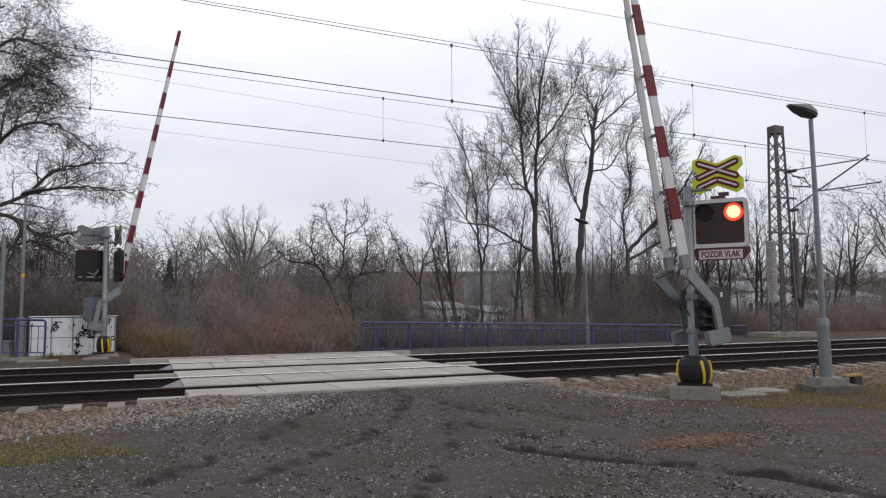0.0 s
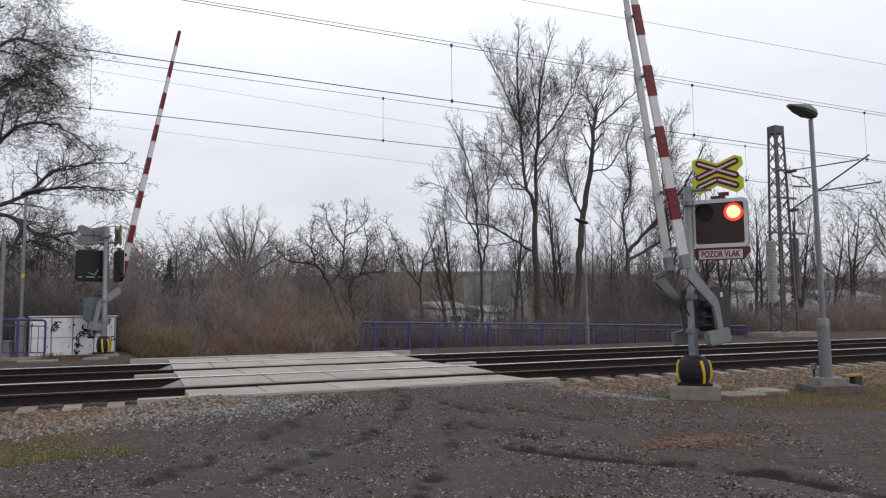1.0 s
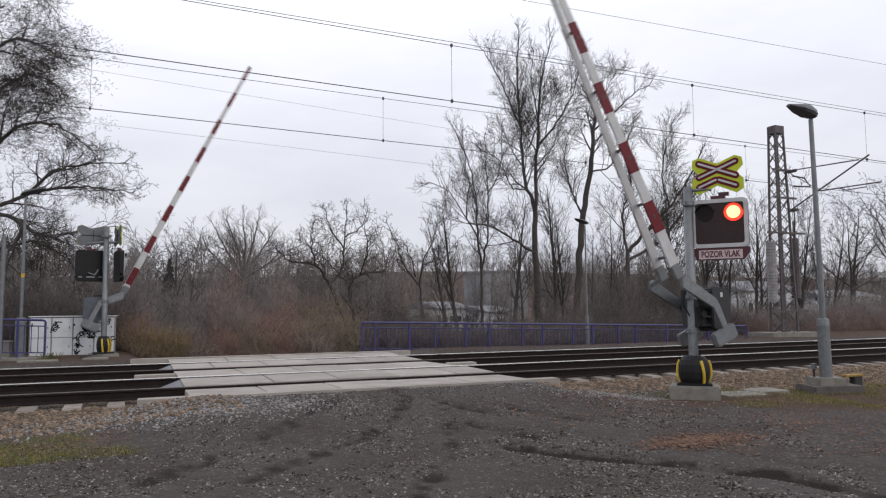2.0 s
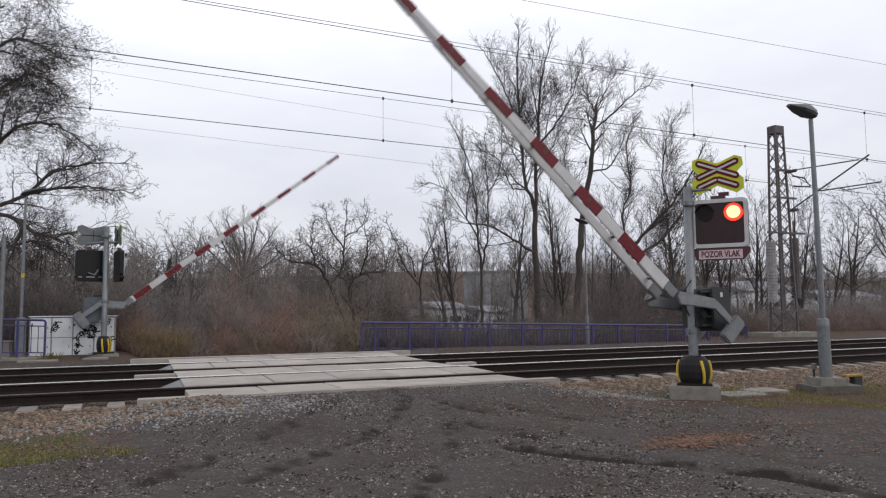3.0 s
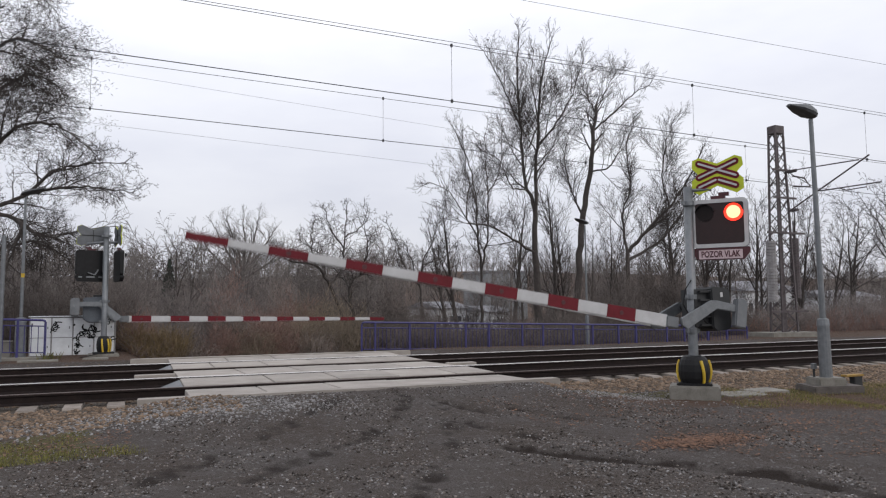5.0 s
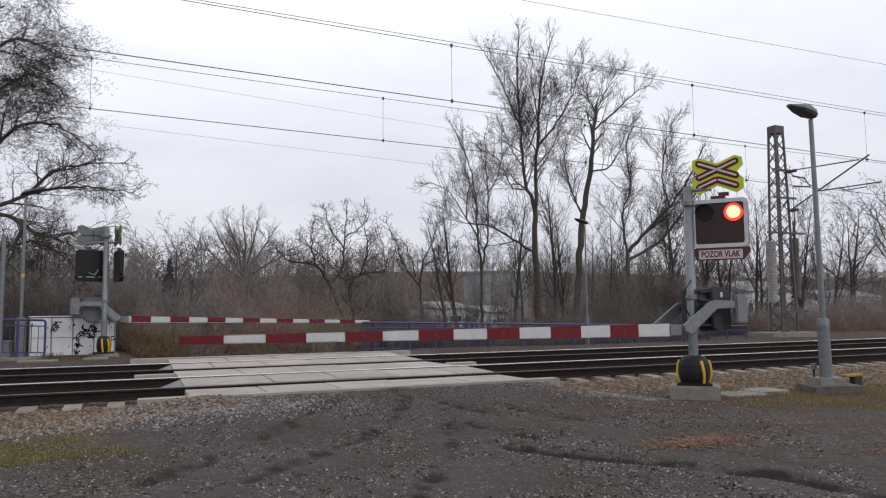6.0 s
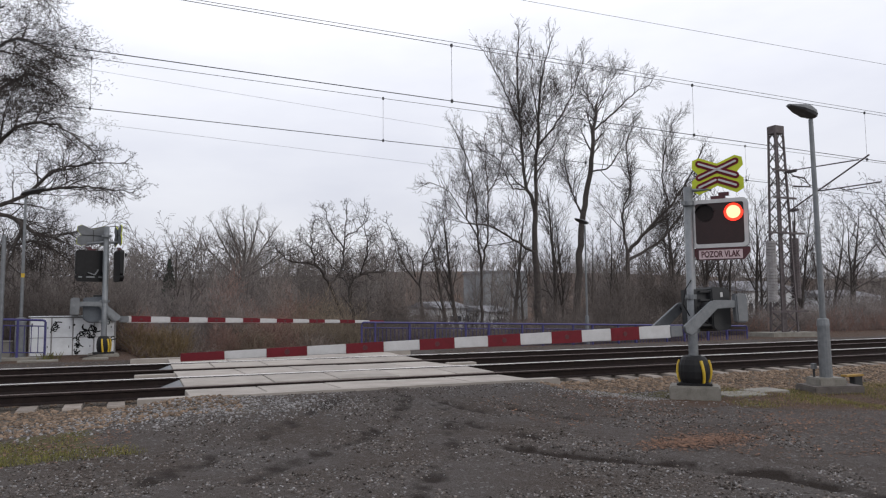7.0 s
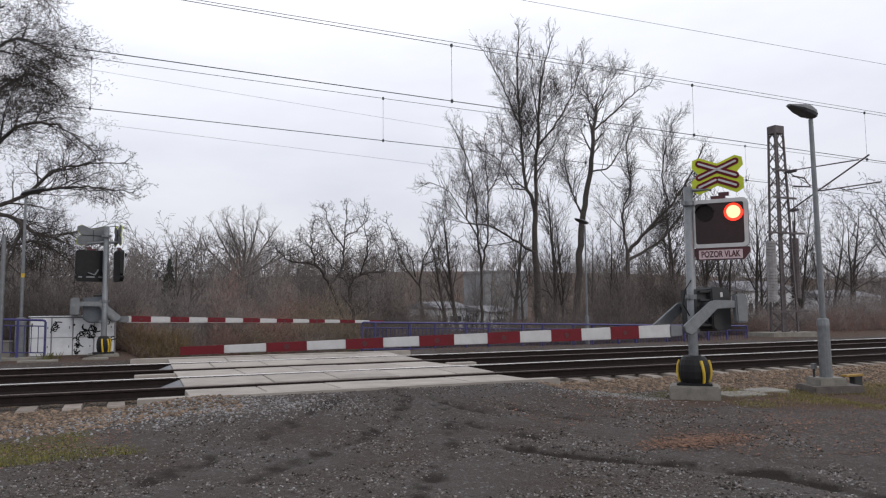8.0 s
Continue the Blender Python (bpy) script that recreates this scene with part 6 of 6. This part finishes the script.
def build_woods():
    protos = []
    for s in range(5):
        b = Build()
        grow(random.Random(70 + s), b, b, Vector((0, 0, 0)), Vector((0, 0, 1)), 10.0, 0.16, 0, SMALL)
        protos.append((np.array(b.v, dtype=np.float32), np.array(b.f, dtype=np.int64)))
    light = []
    for s in range(5):
        b = Build()
        grow(random.Random(170 + s), b, b, Vector((0, 0, 0)), Vector((0, 0, 1)), 10.0, 0.16, 0, LIGHT)
        light.append((np.array(b.v, dtype=np.float32), np.array(b.f, dtype=np.int64)))
    rng = random.Random(8)
    near = []
    for _ in range(120):
        y = rng.uniform(36, 62)
        x = y * math.tan(radians(rng.uniform(-14, 60)))
        if 0.33 < x / y < 0.62 and rng.random() < 0.6:
            continue
        near.append((x, y, rng.uniform(2.6, 4.2) + (1.8 if x < y * 0.3 else 0)))
    far_wood("woodland", 1, protos, near, PALE_AND_HAZED_TWIG, "belt of thin bare trees and saplings")
    mid = []
    for _ in range(260):
        y = rng.uniform(68, 150)
        x = y * math.tan(radians(rng.uniform(-16, 60)))
        if 0.345 < x / y < 0.60 and rng.random() < 0.65:
            continue
        mid.append((x, y, rng.uniform(6, 10.5) * (y / 100) ** 0.6 + 1.6))
    # distance haze is put into the pale twig colour
    far_wood("woodland", 2, protos[:2] + light, mid, PALE_AND_HAZED_TWIG, "far bare deciduous wood, coloured pale for haze")
    hill = []
    for _ in range(700):
        y = rng.uniform(165, 430)
        x = y * math.tan(radians(rng.uniform(-18, 62)))
        hill.append((x, y, rng.uniform(9, 14)))
    # pale colour again, in place of hazy air before the hill
    far_wood("woodland", 3, light, hill, PALE_AND_HAZED_TWIG, "wooded hillside far away, coloured pale for haze")


build_woods()



def spruce(x, y, height):
    z = ground_z(x, y)
    own = thing("spruce", pose(x, y, z), "small dark green spruce at the wood's edge", "tree")
    b = Build()
    b.tube([(0, 0, -0.2), (0, 0, height)], [0.14, 0.02], 6)
    part("trunk", b, BARK, own)
    rng = random.Random(4)
    b = Build()
    for _ in range(420):
        t = rng.random() ** 0.8
        a, reach = rng.uniform(0, 6.28), (1 - t) * height * 0.24 * rng.uniform(0.5, 1.1) + 0.12
        p = Vector((0, 0, height * (0.08 + 0.92 * t)))
        q = p + Vector((math.cos(a) * reach, math.sin(a) * reach, -reach * 0.35))
        b.tube([p, p.lerp(q, 0.6), q], [0.03, 0.13, 0.01], 4, caps=False)
    part("crown", b, SPRUCE, own, "drooping dark needle boughs")


spruce(2.89, 75, 8.2)


# ---------------------------------------------------------------- far buildings
def far_building(name, x0, x1, y, z0, z1, label, bays, roof_rise=0.0, wall=PLASTER):
    own = thing(name, pose(x0, y, z0), label, "building", "far buildings")
    w, h = x1 - x0, z1 - z0
    b = Build()
    b.box((0, 0, -2), (w, 12, h))
    part("wall", b, wall, own)
    b = Build()
    if roof_rise:
        n = len(b.v)
        b.v += [(-0.4, -0.5, h + 0.01), (w + 0.4, -0.5, h + 0.01), (w + 0.4, 12.5, h + 0.01), (-0.4, 12.5, h + 0.01), (-0.4, 6, h + roof_rise), (w + 0.4, 6, h + roof_rise)]
        b.f += [(0, 1, 5, 4), (2, 3, 4, 5), (0, 4, 3), (1, 2, 5), (0, 3, 2, 1)]
    else:
        b.box((-0.3, -0.3, h + 0.01), (w + 0.3, 12.3, h + 0.5))
    part("roof", b, ROOF, own)
    for i in range(bays):
        x = w * (i + 0.5) / bays
        b = Build()
        b.box((x - w / bays * 0.22, -0.06, h * 0.42), (x + w / bays * 0.22, -0.01, h * 0.66))
        part("window", b, GLASS, own)


far_building("industrial_hall", 74.0, 85.0, 150, -1.6, 9.4, "long grey flat-roofed hall far behind the trees", 0, 0.0, HALL)
far_building("white_house", 35.1, 39.3, 84, -1.6, 1.3, "low white house behind the trees", 4, 0.9, CABINET)
far_building("white_house", 39.1, 42.6, 78, -1.8, 0.8, "low white shed behind the trees", 3, 0.8, CABINET)
far_building("white_house", 75.5, 86.1, 74, -1.6, 3.3, "low white house behind the trees", 7, 1.6, CABINET)
far_building("white_house", 103.9, 116.2, 84, -1.6, 2.6, "low white house behind the trees", 6, 1.3, CABINET)


# ---------------------------------------------------------------- stones, grass, leaves
def stone_shape(seed):
    """A broken, angular stone of about one unit."""
    rng = random.Random(seed)
    bm = bmesh.new()
    bmesh.ops.create_icosphere(bm, subdivisions=1, radius=0.5)
    v = np.array([list(q.co) for q in bm.verts], dtype=np.float32)
    f = np.array([[q.index for q in face.verts] for face in bm.faces], dtype=np.int64)
    bm.free()
    v *= np.array([[rng.uniform(0.7, 1.25)] for _ in v], dtype=np.float32)
    return v * np.array([1.0, 0.85, 0.65], dtype=np.float32), f


STONES = [stone_shape(s) for s in range(6)]


def scatter_stones(name, seed, count, spot, size, mat, label, sink=0.25):
    rng = random.Random(seed)
    verts, faces, n = [], [], 0
    while len(verts) < count:
        x, y = spot(rng)
        if x is None:
            continue
        v, f = STONES[rng.randrange(6)]
        m = np.array(Euler((rng.uniform(-0.5, 0.5), rng.uniform(-0.5, 0.5), rng.uniform(0, 6.28))).to_matrix(), dtype=np.float32)
        s = size[0] + (size[1] - size[0]) * rng.random() ** 2
        verts.append(v @ m.T * s + np.array([x, y, ground_z(x, y) + s * (0.3 - sink)], dtype=np.float32))
        faces.append(f + n)
        n += len(v)
    return joined(name, verts, faces, mat, label, "stones")


def on_deck(x, y):
    return PANEL_X0 - 0.5 < x < PANEL_X1 + 0.5 and 11.5 < y < 20.25


def ballast_right(rng):
    x, y = rng.uniform(6.6, 22), rng.uniform(9.9, 12.9)
    ok = not on_deck(x, y) and y > 10.75 - 0.5 * ease(x, 8.7, 9.2) - 0.25 * noise.noise((x, y, 4.0)) - max(0, 8.2 - x) * 0.3
    return (x, y) if ok else (None, None)


def ballast_left(rng):
    x, y = rng.uniform(-5, 1.4), rng.uniform(10.3, 12.9)
    return (None, None) if on_deck(x, y) else (x, y)


def between(rng):
    x, y = rng.uniform(-7, 30), rng.choice((rng.uniform(13.3, 14.5), rng.uniform(14.8, 17.0), rng.uniform(17.3, 20.3)))
    return (None, None) if on_deck(x, y) else (x, y)


def chips_left(rng):
    x = rng.gauss(0.7, 1.2)
    y = rng.gauss(10.75 - 0.1 * x, 0.42)
    return (x, y) if 9.6 < y < 11.5 and x < 3.2 else (None, None)


def chips_right(rng):
    x = rng.gauss(7.4, 0.7)
    y = rng.gauss(10.4 - (x - 7.4) * 0.35, 0.55)
    return (x, y) if y < 11.45 and (x - 8.66) ** 2 + (y - 9.68) ** 2 > 0.3 else (None, None)


def road_spot(rng):
    y = 4.0 + 7.5 * rng.random() ** 1.2
    x = rng.uniform(-2.0, 2.5 + y * 0.75)
    if noise.noise((x * 0.8, y * 0.8, 11.0)) + 0.5 * noise.noise((x * 2.6, y * 2.6, 1.0)) + rng.uniform(-0.22, 0.22) < 0.0 or rut(x, y) > rng.uniform(0.3, 1.2):
        return None, None
    return x, y


scatter_stones("ballast_stones", 1, 8000, ballast_right, (0.04, 0.11), STONE, "tan and grey angular ballast stones")
scatter_stones("ballast_stones", 2, 3600, ballast_left, (0.035, 0.09), STONE, "tan and grey angular ballast stones")
scatter_stones("ballast_stones", 3, 5000, between, (0.04, 0.075), STONE, "ballast stones between the rails")
scatter_stones("grey_chippings", 4, 4200, chips_left, (0.018, 0.05), GREY_STONE, "loose pale grey chippings")
scatter_stones("grey_chippings", 5, 2200, chips_right, (0.015, 0.04), GREY_STONE, "loose pale grey chippings")
scatter_stones("earth_clods", 8, 9000, road_spot, (0.010, 0.042), CLOD, "small dark clods of trodden earth")
scatter_stones("road_chippings", 6, 20000, road_spot, (0.009, 0.036), ROAD_STONE, "small dark chippings strewn over the road")
scatter_stones("road_chippings", 7, 8500, road_spot, (0.008, 0.034), GREY_STONE, "scattered pale chippings on the road")


def blades(name, seed, count, spot, height, mat, label):
    rng = random.Random(seed)
    verts, faces, n = [], [], 0
    while len(verts) < count:
        x, y = spot(rng)
        if x is None:
            continue
        a, h = rng.uniform(0, 6.28), height * rng.uniform(0.4, 1.2)
        c, s, w = math.cos(a), math.sin(a), 0.004
        lean = h * rng.uniform(0.1, 0.7)
        z = ground_z(x, y)
        verts.append(np.array([(x - s * w, y + c * w, z), (x + s * w, y - c * w, z), (x + c * lean * 0.4, y + s * lean * 0.4, z + h * 0.6), (x + c * lean, y + s * lean, z + h)]))
        faces.append(np.array([(0, 1, 2), (1, 3, 2), (0, 2, 3)], dtype=np.int64) + n)
        n += 4
    return joined(name, verts, faces, mat, label, "grass")


def grass_left(rng):
    x, y = rng.uniform(-3.5, 0.2), rng.uniform(8.4, 10.2)
    ok = noise.noise((x * 1.1, y * 1.1, 6.0)) + rng.uniform(-0.35, 0.35) > -0.02 + max(0, x + 0.7) * 0.8 + max(0, y - 9.6) * 0.8
    return (x, y) if ok else (None, None)


def grass_right(rng):
    x, y = rng.uniform(7.6, 15), rng.uniform(6.6, 10.6)
    ok = noise.noise((x * 0.9, y * 0.9, 16.0)) + rng.uniform(-0.3, 0.3) > 0.0 + max(0, 8.6 - x - (y - 9.3) * 0.4) * 0.8 + max(0, 8.4 - y) * 0.35
    return (x, y) if ok else (None, None)


def leaf_spot(rng):
    if rng.random() < 0.12:
        return rng.gauss(5.95, 0.38), rng.gauss(6.6, 0.18)
    if rng.random() < 0.12:
        return rng.uniform(-3.6, 0.0), rng.gauss(9.4, 0.5)
    y = rng.uniform(5.2, 10.2)
    x = rng.uniform(4.6 + (9.2 - y) * 0.35, 15)
    return (x, y) if noise.noise((x * 0.8, y * 0.8, 21.0)) + rng.uniform(-0.4, 0.4) > 0.05 else (None, None)


blades("grass", 1, 6500, grass_left, 0.04, GRASS, "short mossy green grass")
blades("grass", 2, 11000, grass_right, 0.045, GRASS, "short mossy green grass")
blades("dry_grass", 3, 3500, grass_right, 0.06, STRAW, "short dry yellow grass")


blades("weeds", 4, 70, lambda rng: (rng.gauss(-2.12, 0.12), rng.gauss(21.68, 0.05)), 0.2, GRASS, "small green weed by the kerb")


def leaves(seed, count):
    rng = random.Random(seed)
    verts, faces, n = [], [], 0
    while len(verts) < count:
        x, y = leaf_spot(rng)
        if x is None:
            continue
        a, s = rng.uniform(0, 6.28), rng.uniform(0.012, 0.03)
        c, d = math.cos(a) * s, math.sin(a) * s
        z = ground_z(x, y) + 0.006
        up = rng.uniform(0.0, 0.016)
        verts.append(np.array([(x + c, y + d, z + up), (x - d * 0.6, y + c * 0.6, z + 0.004), (x - c, y - d, z + up), (x + d * 0.6, y - c * 0.6, z)]))
        faces.append(np.array([(0, 1, 2, 3)], dtype=np.int64) + n)
        n += 4
    joined("dead_leaves", verts, faces, LEAF, "brown dead leaves strewn on the ground", "leaves")


leaves(3, 8500)


# ---------------------------------------------------------------- moving things
NEAR_ANGLES = ((0.0, 80.7), (1.1, 80.7), (1.3, 79.3), (1.5, 76.8), (1.7, 72.6), (2.0, 65.8), (2.4, 56.7), (2.8, 47.7), (3.0, 43.7), (3.5, 34.4), (4.0, 25.3), (4.5, 16.9), (4.7, 13.6), (5.0, 9.2), (5.4, 5.0), (5.8, 1.5), (6.0, 0.05), (6.2, -0.75), (6.4, -1.48), (6.6, -1.58), (7.0, -1.39), (7.5, -1.05), (8.0, -0.83))
REAR_ANGLES = ((0.0, 79.1), (1.1, 79.1), (1.3, 77.9), (1.5, 75.4), (1.7, 71.4), (2.0, 63.8), (2.4, 53.0), (2.8, 42.6), (3.0, 37.5), (3.5, 26.1), (4.0, 15.0), (4.5, 5.6), (4.7, 2.8), (5.0, -0.6), (5.3, -1.6), (5.8, -1.3), (8.0, -1.3))
SWITCHES = [0.46 + 0.4945 * k for k in range(16)]


def motions():
    walk(near_boom, [(t, near_inv @ Matrix.Translation(near_pivot) @ near_turn @ pose(0, 0, 0, 0, -a, 0)) for t, a in NEAR_ANGLES])
    walk(rear_boom, [(t, rear_inv @ Matrix.Translation(rear_pivot) @ rear_turn @ pose(0, 0, 0, 0, -a, 0)) for t, a in REAR_ANGLES])
    side, rows = 1, []
    seat = lambda s: LAMP_SEAT @ pose(s * LAMP_X, 0, LAMP_Z)
    rows.append((0.0, seat(side)))
    for t in SWITCHES:
        rows.append((t - 0.017, seat(side)))
        side = -side
        rows.append((t + 0.017, seat(side)))
    rows.append((8.0, seat(side)))
    walk(lit_lamp, rows)


motions()
